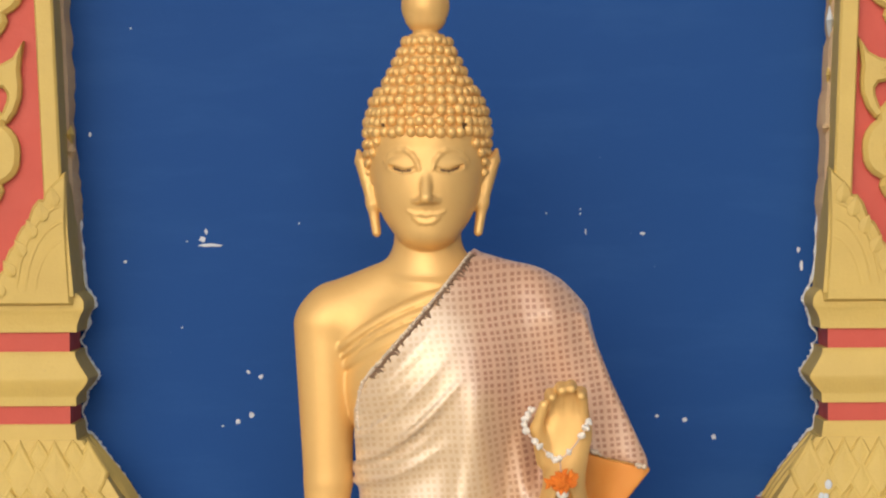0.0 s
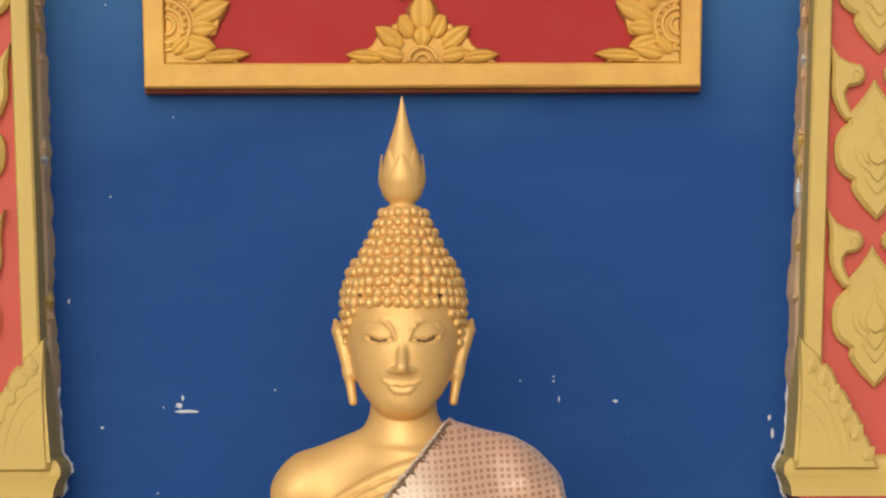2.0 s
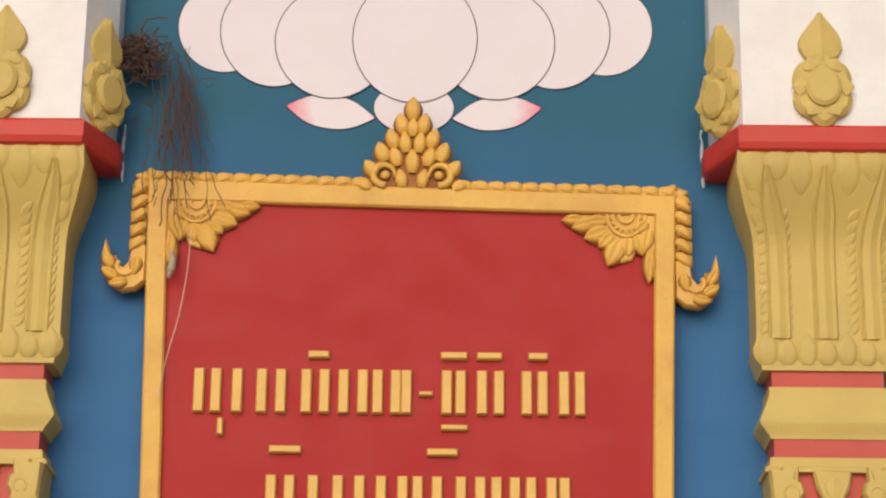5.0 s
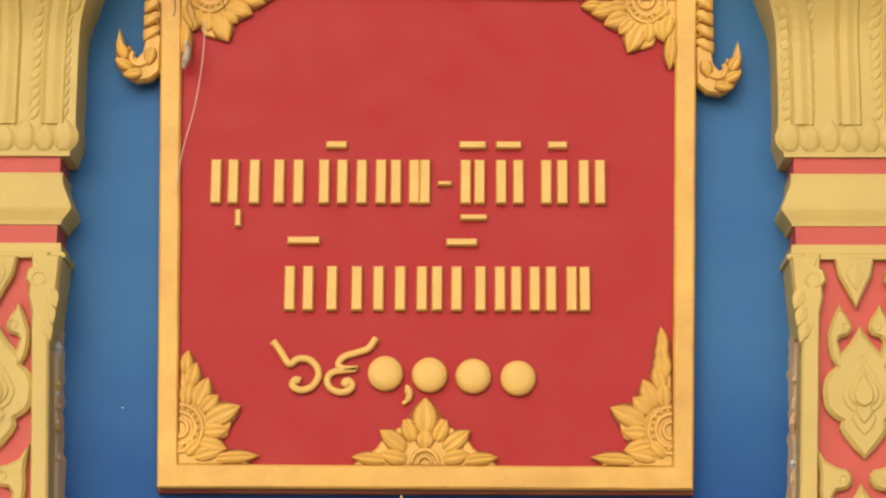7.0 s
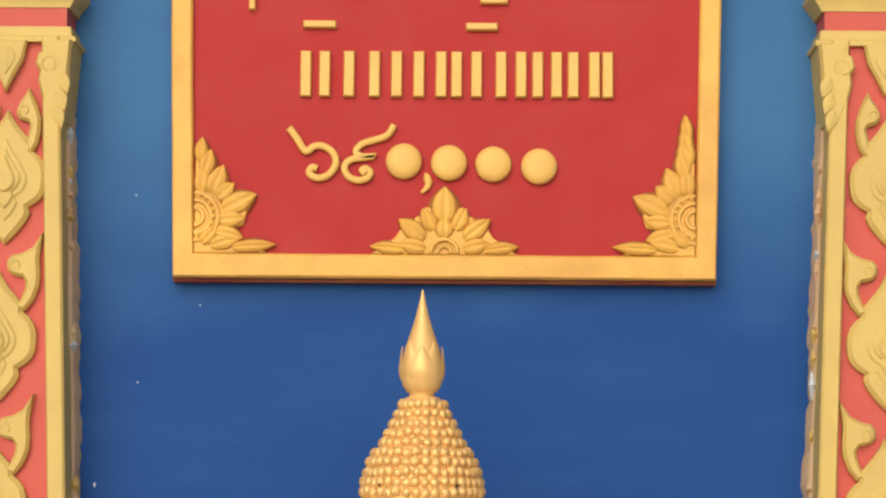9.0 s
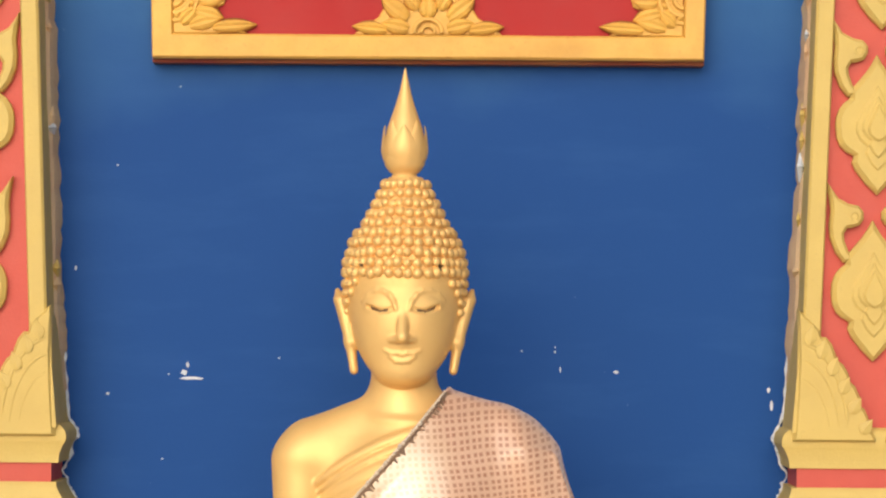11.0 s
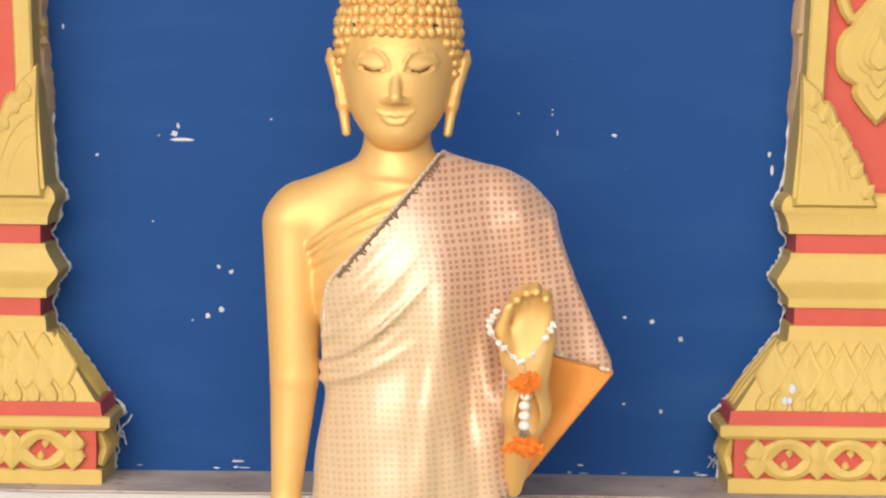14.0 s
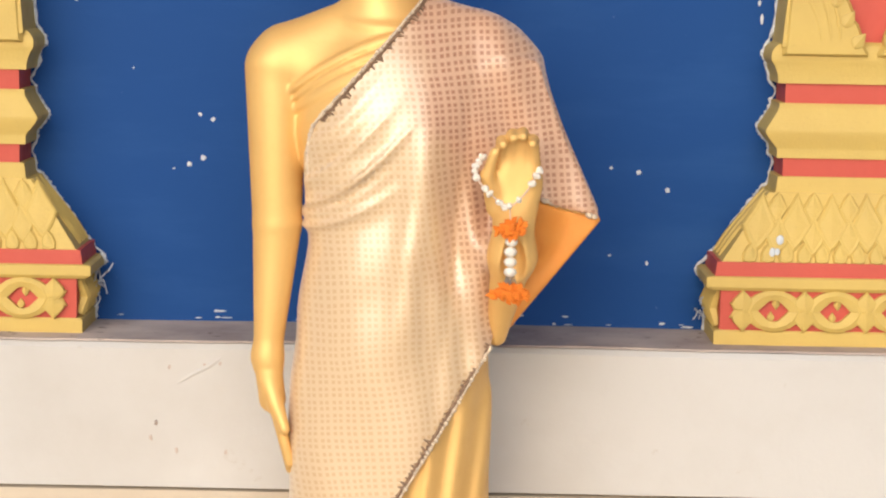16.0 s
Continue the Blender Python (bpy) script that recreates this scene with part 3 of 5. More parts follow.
    rings(b, [octo(0.156, 0.206, 0.172, 0.05, 2.162), octo(0.16, 0.211, 0.18, 0.052, 2.166), octo(0.163, 0.214, 0.184, 0.052, 2.178), octo(0.163, 0.214, 0.184, 0.052, 2.208), octo(0.159, 0.21, 0.179, 0.05, 2.214)])
    cornice = part("cornice", b, CORAL, root, "bright red chamfered cornice")
    b = bmesh.new()
    rings(b, [octo(0.152, 0.198, 0.172, 0.06, 2.212), octo(0.152, 0.198, 0.172, 0.06, 2.62)])
    block = part("white_block", b, WHITE, root, "white painted block above the cornice")
    for px, py, turn in ((0.0, -0.172, 0), (0.18, -0.115, 54), (-0.18, -0.115, -54)):
        b = bmesh.new()
        n = 40
        rim = [0.84 + 0.13 * abs(math.cos(3 * k * math.tau / n)) for k in range(n)]
        plate(b, [(0.062 * q * math.sin(k * math.tau / n), 0.08 * q * math.cos(k * math.tau / n)) for k, q in enumerate(rim)], 0.004, 0.024, 0.01)
        plate(b, [(0.034 * math.sin(k * math.tau / 20), 0.04 * math.cos(k * math.tau / 20)) for k in range(20)], -0.018, 0.014, 0.008)
        for k in range(6):
            a = 60 * k + 30
            leaf(b, 0.034 * math.sin(radians(a)), 0.042 * math.cos(radians(a)), a, 0.026, 0.034, -0.018, 0.007)
        leaf(b, 0, 0.055, 0, 0.11, 0.08, 0.002, 0.024)
        b.transform(Matrix.Translation((px, py, 2.287)) @ Matrix.Rotation(radians(turn), 4, "Z"))
        part("flower", b, YELLOW, block, "round yellow relief flower")
    rs = random.Random(31)
    for sx in (-1, 1):
        b = bmesh.new()
        zs = [2.15 + 0.012 * k for k in range(11)]
        tube(b, [(sx * (0.211 + rs.uniform(0, 0.004)), -0.006 - rs.uniform(0, 0.006), z) for z in zs], [rs.uniform(0.001, 0.004) for _ in zs], 5)
        part("plaster_flake", b, CHIP, cornice, "pale broken plaster flake")
    root.matrix_world = pose(AXIS, 0, 0.9)
    return root


right_pilaster = pilaster()
right_pilaster.matrix_world = pose(AXIS + 0.008, 0, 0.9)
left_pilaster = copy_thing(right_pilaster, pose(-AXIS - 0.011, 0, 0.9))

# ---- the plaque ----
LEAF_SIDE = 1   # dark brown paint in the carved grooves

def quad(u, v):
    """Plaque face: u from -1 to 1 across, v from 0 to 1 up."""
    hw = 0.484 + 0.026 * v
    return u * hw - 0.001 * v, 2.046 + v * (0.983 - 0.012 * u)


PY = -0.042
plaque = new("plaque")
tagged(plaque, "red wall plaque with yellow carved frame and raised gold writing", "plaque")
bm = bmesh.new()
c4 = [quad(-1, 0), quad(1, 0), quad(1, 1), quad(-1, 1)]
rings(bm, [[(x * 1.004, 0.002, z + dz) for (x, z), dz in zip(c4, (-0.0065, -0.0065, 0, 0))], [(x * 1.004, PY + 0.012, z + dz) for (x, z), dz in zip(c4, (-0.0065, -0.0065, 0, 0))],
           [(x * 0.997, PY + 0.008, z) for x, z in c4]])
part("backing", bm, MAROON, plaque, "maroon painted edge of the slab")
bm = bmesh.new()
cf = [quad(-0.94, 0.03), quad(0.94, 0.03), quad(0.94, 0.97), quad(-0.94, 0.97)]
rings(bm, [[(x, PY + 0.01, z) for x, z in cf], [(x, PY + 0.002, z) for x, z in cf]])
part("field", bm, RED, plaque, "flat crimson painted field")


def rail(a, b, w0, w1, name):
    """A frame bar between two corners of the plaque; the inner edge lies w in from the outer one."""
    m = bmesh.new()
    loops = []
    rnd = random.Random(len(name) * 7 + int(a[0] * 3))
    for i in range(13):
        t = i / 12
        out = Vector(quad(a[0] + (b[0] - a[0]) * t, a[1] + (b[1] - a[1]) * t))
        inn = Vector(quad(w0[0] + (w1[0] - w0[0]) * t, w0[1] + (w1[1] - w0[1]) * t))
        wob = rnd.uniform(-0.0012, 0.0012)
        o, n = out + (inn - out) * 0.0, inn + (out - inn) * wob * 10
        e = (n - o).normalized() * 0.004
        loops.append([(o.x, PY + 0.012, o.y), (o.x, PY - 0.008, o.y), (o.x + e.x, PY - 0.012 + wob, o.y + e.y), (n.x - e.x, PY - 0.012, n.y - e.y), (n.x, PY - 0.008, n.y), (n.x, PY + 0.003, n.y)])
    rings(m, loops)
    return part("frame_rail", m, AMBER, plaque, "amber yellow painted frame bar")


ix, iz = 0.923, 0.043
rail((-1, 0), (1, 0), (-ix, iz), (ix, iz), "bottom")
rail((-1, 1), (1, 1), (-ix, 1 - iz), (ix, 1 - iz), "top")
rail((-1, 0), (-1, 1), (-ix, iz), (-ix, 1 - iz), "left")
rail((1, 0), (1, 1), (ix, iz), (ix, 1 - iz), "right")


def rosette(cx, cz, sx, sz, name):
    """A quarter flower in a corner of the field; sx, sz point into the field."""
    m = bmesh.new()
    y = PY
    f = (lambda x, z: (cx + sx * z * 0.85, cz + sz * x * 1.02)) if name == 't' else (lambda x, z: (cx + sx * x, cz + sz * z))
    back = [(0, 0), (0.13, 0.002), (0.105, 0.014), (0.075, 0.022), (0.062, 0.04), (0.088, 0.052), (0.095, 0.078), (0.07, 0.082), (0.05, 0.082), (0.045, 0.105),
            (0.036, 0.13), (0.03, 0.15), (0.02, 0.17), (0.006, 0.2), (0, 0.2)]
    plate(m, [f(x, z) for x, z in back], y, 0.008, 0.003)
    for rr, th in ((0.016, 0.005), (0.03, 0.005), (0.043, 0.0045)):
        tube(m, [(f(p[0], p[2])[0], y - 0.009, f(p[0], p[2])[1]) for p in arc(0.0, 0.066, rr, -90, 90, 12, 0)], th, 6)
    for k in range(9):
        a = -80 + 20 * k
        q = f(0.036 * math.cos(radians(a)), 0.066 + 0.036 * math.sin(radians(a)))
        ball(m, (q[0], y - 0.01, q[1]), 0.005, 6, 4)

    def lf(x, z, ang, l, w, h=0.013, c=0.0):
        si, co = math.sin(radians(ang)), math.cos(radians(ang))
        a = math.degrees(math.atan2(sx * co, sz * si) if name == 't' else math.atan2(sx * si, sz * co))
        q = f(x, z)
        lobe(m, q[0], q[1], a, l * (0.86 if name == "t" else 1.0), w, y - 0.004, h, c * sx * sz)
    if sx < 0 and name == "b":
        for k in range(3):
            lf(0.012, 0.16 + 0.024 * k, 14 - 4 * k, 0.05, 0.03 - 0.004 * k)
    for x, z, a, l, w in ((0.07, 0.011, 86, 0.078, 0.024), (0.03, 0.014, 74, 0.06, 0.03), (0.014, 0.018, 45, 0.04, 0.026), (0.04, 0.04, 104, 0.05, 0.03), (0.046, 0.06, 86, 0.045, 0.032), (0.05, 0.078, 64, 0.068, 0.04),
                          (0.04, 0.098, 46, 0.042, 0.034), (0.03, 0.108, 22, 0.056, 0.036), (0.012, 0.108, 4, 0.052, 0.03), (0.016, 0.14, 14, 0.05, 0.03), (0.01, 0.165, 2, 0.046, 0.024)):
        lf(x, z, a, l, w)
    return part("corner_flower", m, AMBER, plaque, "carved amber leaf and rosette corner")


for sx in (-1, 1):
    x, z = quad(sx * ix, iz)
    rosette(x, z, -sx, 1, "b")
    x, z = quad(sx * ix, 1 - iz)
    rosette(x, z, -sx, -1, "t")

# the flower on the lower bar
bm = bmesh.new()
half = [(0, 0.118), (0.012, 0.1), (0.02, 0.082), (0.034, 0.086), (0.036, 0.07), (0.05, 0.068), (0.06, 0.056), (0.078, 0.046), (0.088, 0.03), (0.11, 0.016), (0.13, 0.0)]
plate(bm, [(x, 2.089 + z) for x, z in half] + [(-x, 2.089 + z) for x, z in half[::-1]], PY, 0.008, 0.003)
for x, z, a, l, w in ((0, 0.058, 0, 0.066, 0.046), (0.02, 0.044, 26, 0.044, 0.03), (-0.02, 0.044, -26, 0.044, 0.03), (0.036, 0.028, 52, 0.058, 0.034), (-0.036, 0.028, -52, 0.058, 0.034),
                      (0.034, 0.01, 78, 0.05, 0.03), (-0.034, 0.01, -78, 0.05, 0.03), (0.072, 0.008, 84, 0.062, 0.024), (-0.072, 0.008, -84, 0.062, 0.024), (0, 0.03, 0, 0.036, 0.034)):
    lobe(bm, x, 2.089 + z, a, l, w, PY - 0.004, 0.015)
for rr in (0.012, 0.024):
    tube(bm, arc(0, 2.092, rr, 0, 180, 10, PY - 0.012), 0.004, 6)
part("bottom_flower", bm, AMBER, plaque, "carved amber flower on the lower bar")

# cresting along the top, crown and side scrolls
for i in range(31):
    u = -1 + 2 * (i + 0.5) / 31
    x, z = quad(u, 1)
    if abs(x) < 0.075:
        continue
    bm = bmesh.new()
    s = 1 if x < 0 else -1
    plate(bm, [(x - 0.0175, z - 0.004), (x + 0.0175, z - 0.004), (x + 0.0172, z + 0.016), (x + 0.012, z + 0.022), (x - 0.012, z + 0.022), (x - 0.0172, z + 0.016)], PY + 0.016, 0.016, 0.004)
    lobe(bm, x - 0.017 * s, z + 0.001, 52 * s, 0.036, 0.024, PY + 0.001, 0.016, 0.35 * s)
    lobe(bm, x + 0.011 * s, z - 0.004, -18 * s, 0.024, 0.018, PY + 0.004, 0.016, 0.2 * s)
    part("crest_leaf", bm, AMBER, plaque, smooth=True)
bm = bmesh.new()
zc = 3.022
half = [(0, 0.192), (0.01, 0.172), (0.02, 0.15), (0.034, 0.125), (0.046, 0.105), (0.06, 0.092), (0.07, 0.07), (0.083, 0.045), (0.09, 0.024), (0.098, 0.0)]
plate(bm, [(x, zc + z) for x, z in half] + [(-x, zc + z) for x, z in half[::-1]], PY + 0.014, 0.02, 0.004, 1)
for x, z, a, l, w in ((0, 0.148, 0, 0.05, 0.03), (0.017, 0.118, 12, 0.046, 0.028), (-0.017, 0.118, -12, 0.046, 0.028), (0, 0.112, 0, 0.042, 0.024), (0.034, 0.088, 16, 0.044, 0.028), (-0.034, 0.088, -16, 0.044, 0.028),
                      (0.012, 0.078, 6, 0.046, 0.026), (-0.012, 0.078, -6, 0.046, 0.026), (0.052, 0.06, 20, 0.044, 0.03), (-0.052, 0.06, -20, 0.044, 0.03), (0.028, 0.05, 14, 0.044, 0.028), (-0.028, 0.05, -14, 0.044, 0.028),
                      (0, 0.036, 0, 0.052, 0.03), (0.07, 0.03, 34, 0.04, 0.028), (-0.07, 0.03, -34, 0.04, 0.028), (0.018, 0.006, 10, 0.04, 0.026), (-0.018, 0.006, -10, 0.04, 0.026), (0.078, 0.004, 66, 0.034, 0.026), (-0.078, 0.004, -66, 0.034, 0.026)):
    lobe(bm, x, zc + z, a, l, w, PY - 0.003, 0.017)
for s in (-1, 1):
    tube(bm, [(s * p[0], p[1], p[2]) for p in arc(0.054, zc + 0.03, 0.021, -100, 190, 14, PY - 0.013)], [0.0075] * 9 + [0.0066, 0.0058, 0.005, 0.0045, 0.004, 0.003], 7)
    ball(bm, (s * 0.052, PY - 0.014, zc + 0.03), 0.009, 8, 6, (1, 0.7, 1))
part("crown", bm, AMBER, plaque, "carved amber leaf crown", smooth=True)
for s in (-1, 1):
    x0, z0 = quad(s, 1)
    # the crest turns the corner in a soft curve
    bm = bmesh.new()
    plate(bm, [(x0 + s * x, z0 + z) for x, z in ((-0.016, -0.004), (-0.016, 0.022), (0.01, 0.021), (0.024, 0.01), (0.03, -0.006), (-0.004, -0.006))], PY + 0.016, 0.016, 0.004)
    for x, z, a in ((-0.014, 0.0, 20), (0.0, -0.002, 55), (0.003, -0.006, 95)):
        lobe(bm, x0 + s * x, z0 + z, s * a, 0.028, 0.02, PY + 0.001, 0.016, 0.2 * s)
    part("crest_leaf", bm, AMBER, plaque, smooth=True)
    for k in range(5):
        bm = bmesh.new()
        z = z0 - 0.012 - k * 0.028
        x = x0 + s * 0.001
        plate(bm, [(x - s * 0.004, z + 0.011), (x + s * 0.022, z + 0.011), (x + s * 0.031, z + 0.005), (x + s * 0.031, z - 0.012), (x + s * 0.024, z - 0.0165), (x - s * 0.004, z - 0.0165)], PY + 0.016, 0.016, 0.004)
        lobe(bm, x - s * 0.002, z + 0.004, s * 112, 0.038, 0.022, PY + 0.001, 0.016, 0.3 * s)
        lobe(bm, x + s * 0.001, z - 0.008, s * 82, 0.024, 0.017, PY + 0.004, 0.016, -0.2 * s)
        part("side_leaf", bm, AMBER, plaque, smooth=True)
    bm = bmesh.new()
    g = lambda x, z: (x0 + s * x, z0 + z)
    hook = [(-0.004, -0.13), (0.026, -0.135), (0.03, -0.165), (0.04, -0.178), (0.05, -0.17), (0.055, -0.152), (0.062, -0.16), (0.069, -0.14), (0.076, -0.118), (0.083, -0.15), (0.08, -0.185), (0.066, -0.21),
            (0.042, -0.226), (0.014, -0.222), (-0.004, -0.205)]
    plate(bm, [g(x, z) for x, z in hook], PY + 0.016, 0.022, 0.004)
    tube(bm, [(g(p[0], p[2])[0], p[1], g(p[0], p[2])[1]) for p in arc(0.035, -0.178, 0.016, -200, 40, 12, PY - 0.007)], 0.005, 6)
    for x, z, a in ((0.012, -0.16, 170), (0.05, -0.2, 60), (0.06, -0.18, 30), (0.03, -0.208, 100)):
        lobe(bm, *g(x, z), s * a, 0.036, 0.022, PY - 0.005, 0.011)
    part("scroll_end", bm, AMBER, plaque, "carved upturned scroll leaf")

# raised writing: names as plain bars, the sum in figures
LETTER = paint("letter_gold_paint", (0.76, 0.47, 0.12), (0.62, 0.34, 0.09), 0.5, 0.3, size=20)


def bar(x0, x1, z0, z1, h=0.014):
    m = bmesh.new()
    plate(m, [(x0, z0), (x1, z0), (x1, z1), (x0, z1)], PY + 0.002, h, 0.003)
    part("letter_bar", m, LETTER, plaque, "plain raised gold bar")


for x0, x1 in ((-0.404, -0.352), (-0.332, -0.266), (-0.25, -0.182), (-0.168, -0.112), (-0.096, -0.048), (-0.034, 0.006), (0.062, 0.108), (0.128, 0.18), (0.212, 0.262), (0.282, 0.332)):
    w = x1 - x0
    bar(x0, x0 + 0.02, 2.577, 2.662)
    bar(x1 - 0.02, x1, 2.577, 2.662)
bar(0.02, 0.046, 2.612, 2.621)
bar(0.062, 0.112, 2.546, 2.557)
bar(-0.357, -0.345, 2.533, 2.566)
for x0, x1 in ((0.06, 0.11), (0.128, 0.176), (-0.19, -0.15), (0.225, 0.262), (-0.258, -0.198), (0.036, 0.094)):
    z = 2.684 if x0 not in (-0.258, 0.036) else 2.5
    if x0 == 0.036:
        z = 2.497
    bar(x0, x1, z, z + 0.014)
for x0, x1 in ((-0.262, -0.208), (-0.184, -0.118), (-0.098, -0.038), (-0.018, 0.03), (0.046, 0.11), (0.126, 0.176), (0.19, 0.24), (0.258, 0.302)):
    bar(x0, x0 + 0.02, 2.374, 2.458)
    bar(x1 - 0.02, x1, 2.374, 2.458)


def stroke(pts, r, name):
    m = bmesh.new()
    P = soft_profile([(x, z) for x, z in pts], 4)
    tube(m, [(x, PY - 0.005, z) for x, z in P], r, 10, 0.9)
    part(name, m, LETTER, plaque, "raised gold numeral", smooth=True)


fx = lambda c, d: (-0.283 + (c - 400) * 0.00057, 2.327 - (d - 85) * 0.000535)
stroke([fx(*p) for p in ((404, 104), (430, 140), (458, 184), (485, 166), (520, 168), (548, 195), (552, 230), (530, 264), (495, 274), (470, 258), (478, 238), (495, 242))], 0.0068, "figure_six")
stroke([fx(*p) for p in ((648, 258), (636, 248), (648, 240), (662, 254), (652, 274), (622, 281), (591, 266), (581, 236), (598, 212), (640, 204), (676, 199), (640, 201), (616, 186), (634, 158), (680, 142), (714, 128), (736, 92))], 0.0066, "figure_nine")
for cx, cz in ((-0.0735, 2.257), (0.0075, 2.2545), (0.087, 2.2525), (0.169, 2.249)):
    bm = bmesh.new()
    loops = []
    for rr, h in ((0.0325, 0.001), (0.0325, -0.008), (0.029, -0.014), (0.018, -0.0175), (0.006, -0.0185)):
        loops.append([(cx + rr * math.cos(k * math.tau / 28), PY + h, cz + rr * math.sin(k * math.tau / 28)) for k in range(28)])
    rings(bm, loops)
    part("figure_zero", bm, LETTER, plaque, "solid round raised gold zero", smooth=True)
stroke([(-0.037, 2.229), (-0.032, 2.227), (-0.029, 2.217), (-0.034, 2.207), (-0.042, 2.201)], [0.008] * 4 + [0.0075] * 4 + [0.006] * 4 + [0.004] * 4 + [0.002], "comma")

# ---- the painted lotus ----
lotus = new("lotus_mural")
tagged(lotus, "white lotus painted on the teal wall with pink petal tips", "mural", kind="structure")


def petal(cx, cz, rx, rz, tilt, lift, mat, name="petal", tip=0.0):
    n = 36
    a = radians(tilt)
    pts = []
    for k in range(n):
        t = k * math.tau / n
        x, z = rx * math.cos(t), rz * math.sin(t)
        if tip:
            x *= 1.0 + tip * abs(math.cos(t)) ** 6
            z *= 1.0 - 0.55 * abs(math.cos(t)) ** 4
        pts.append((cx + x * math.cos(a) - z * math.sin(a), cz + x * math.sin(a) + z * math.cos(a)))
    m = bmesh.new()
    rings(m, [[(x, 0.001, z) for x, z in pts], [(x, -lift, z) for x, z in pts]])
    p = part(name, m, mat, lotus)
    m = bmesh.new()
    tube(m, [(x, -lift, z) for x, z in pts + pts[:2]], 0.0011, 4, 0.6)
    part("petal_outline", m, LINE, p, "thin dark brush line")
    return pts


def blush():
    """White petal paint brushed pink towards the outer tip."""
    m, t, b = nodes_of("blushed_petal_paint")
    p = coords(t)
    sep = t.nodes.new("ShaderNodeSeparateXYZ")
    t.links.new(p, sep.inputs[0])
    far = add(t, "ShaderNodeMath", operation="ABSOLUTE")
    t.links.new(sep.outputs["X"], far.inputs[0])
    grain = add(t, "ShaderNodeMath", operation="MULTIPLY_ADD")
    grain.inputs[1].default_value = 0.05
    t.links.new(noise_of(t, p, 30, 4), grain.inputs[0])
    t.links.new(far.outputs[0], grain.inputs[2])
    c = mix(t, ramp(t, grain.outputs[0], 0.222, 0.278), (0.72, 0.64, 0.68), (0.74, 0.12, 0.2))
    t.links.new(c, b.inputs["Base Color"])
    b.inputs["Roughness"].default_value = 0.5
    return m


BLUSH = blush()
for s in (-1, 1):
    petal(s * 0.385, 3.385, 0.09, 0.098, s * -20, 0.0015, LOTUS)
    petal(s * 0.285, 3.375, 0.105, 0.118, s * -14, 0.0025, LOTUS)
    petal(s * 0.165, 3.205, 0.082, 0.036, s * 8, 0.002, BLUSH, "low_petal", 0.08)
    petal(s * 0.165, 3.355, 0.115, 0.122, s * -8, 0.0035, LOTUS)
petal(0, 3.215, 0.08, 0.055, 0, 0.003, LOTUS, "low_petal")
petal(0, 3.365, 0.125, 0.14, 0, 0.0045, LOTUS)

# ---- flecks on the wall ----
def fleck(x, z, w, h, seed):
    rnd = random.Random(seed)
    n = 9
    m = bmesh.new()
    pts = [(x + w * math.cos(k * math.tau / n) * rnd.uniform(0.55, 1.1), z + h * math.sin(k * math.tau / n) * rnd.uniform(0.5, 1.1)) for k in range(n)]
    plate(m, pts, 0.0005, 0.0022, 0.0008)
    part("paint_chip", m, CHIP, wall, "pale chip where blue paint has flaked")


flecks = ((-0.415, 1.483, 0.022, 0.004), (-0.428, 1.493, 0.008, 0.006), (-0.422, 1.507, 0.003, 0.006), (-0.455, 1.49, 0.002, 0.002), (-0.35, 1.262, 0.004, 0.004), (-0.328, 1.253, 0.0045, 0.005),
          (-0.345, 1.187, 0.006, 0.006), (-0.369, 1.176, 0.0065, 0.006), (-0.395, 1.168, 0.003, 0.002), (0.407, 1.175, 0.006, 0.006), (0.359, 1.182, 0.0045, 0.0035), (0.457, 1.145, 0.005, 0.006),
          (0.336, 1.499, 0.006, 0.0035), (0.228, 1.534, 0.002, 0.003), (0.228, 1.542, 0.002, 0.002), (0.169, 1.535, 0.002, 0.002), (0.237, 1.503, 0.002, 0.006), (-0.563, 1.455, 0.004, 0.003), (-0.622, 1.677, 0.003, 0.005),
          (0.36, 1.03, 0.004, 0.0025), (0.425, 1.017, 0.003, 0.005), (0.61, 1.44, 0.004, 0.012), (0.605, 1.47, 0.003, 0.006), (-0.44, 2.0, 0.002, 0.002), (-0.55, 1.86, 0.002, 0.002), (-0.56, 2.2, 0.002, 0.002),
          (-0.26, 1.52, 0.002, 0.002), (-0.465, 1.34, 0.002, 0.002))
for i, (x, z, w, h) in enumerate(flecks):
    fleck(x, z, w, h, i)
rnd = random.Random(11)
for i in range(18):
    x = rnd.choice((-1, 1)) * rnd.uniform(0.16, 0.5)
    fleck(x, 0.9065 + rnd.uniform(0, 0.006) + (0.012 if rnd.random() > 0.85 else 0), rnd.uniform(0.003, 0.014), rnd.uniform(0.0012, 0.003), 100 + i)

# ---- nest straws and thread ----
nest = new("dry_nest")
tagged(nest, "tangled dry brown twigs hanging beside the capital", "nest")
rnd = random.Random(3)
bm = bmesh.new()
for i in range(150):
    p = Vector((-0.55 + rnd.gauss(0, 0.022), -0.03 - rnd.random() * 0.05, 3.3 + rnd.gauss(0, 0.022)))
    pts = [p]
    for k in range(5):
        p = p + Vector((rnd.gauss(0.004, 0.009), rnd.gauss(0, 0.005), rnd.gauss(-0.001, 0.008)))
        p.y = min(p.y, -0.004)
        pts.append(p)
    tube(bm, pts, rnd.uniform(0.0007, 0.0018), 4)
part("nest_clump", bm, TWIG, nest)
bm = bmesh.new()
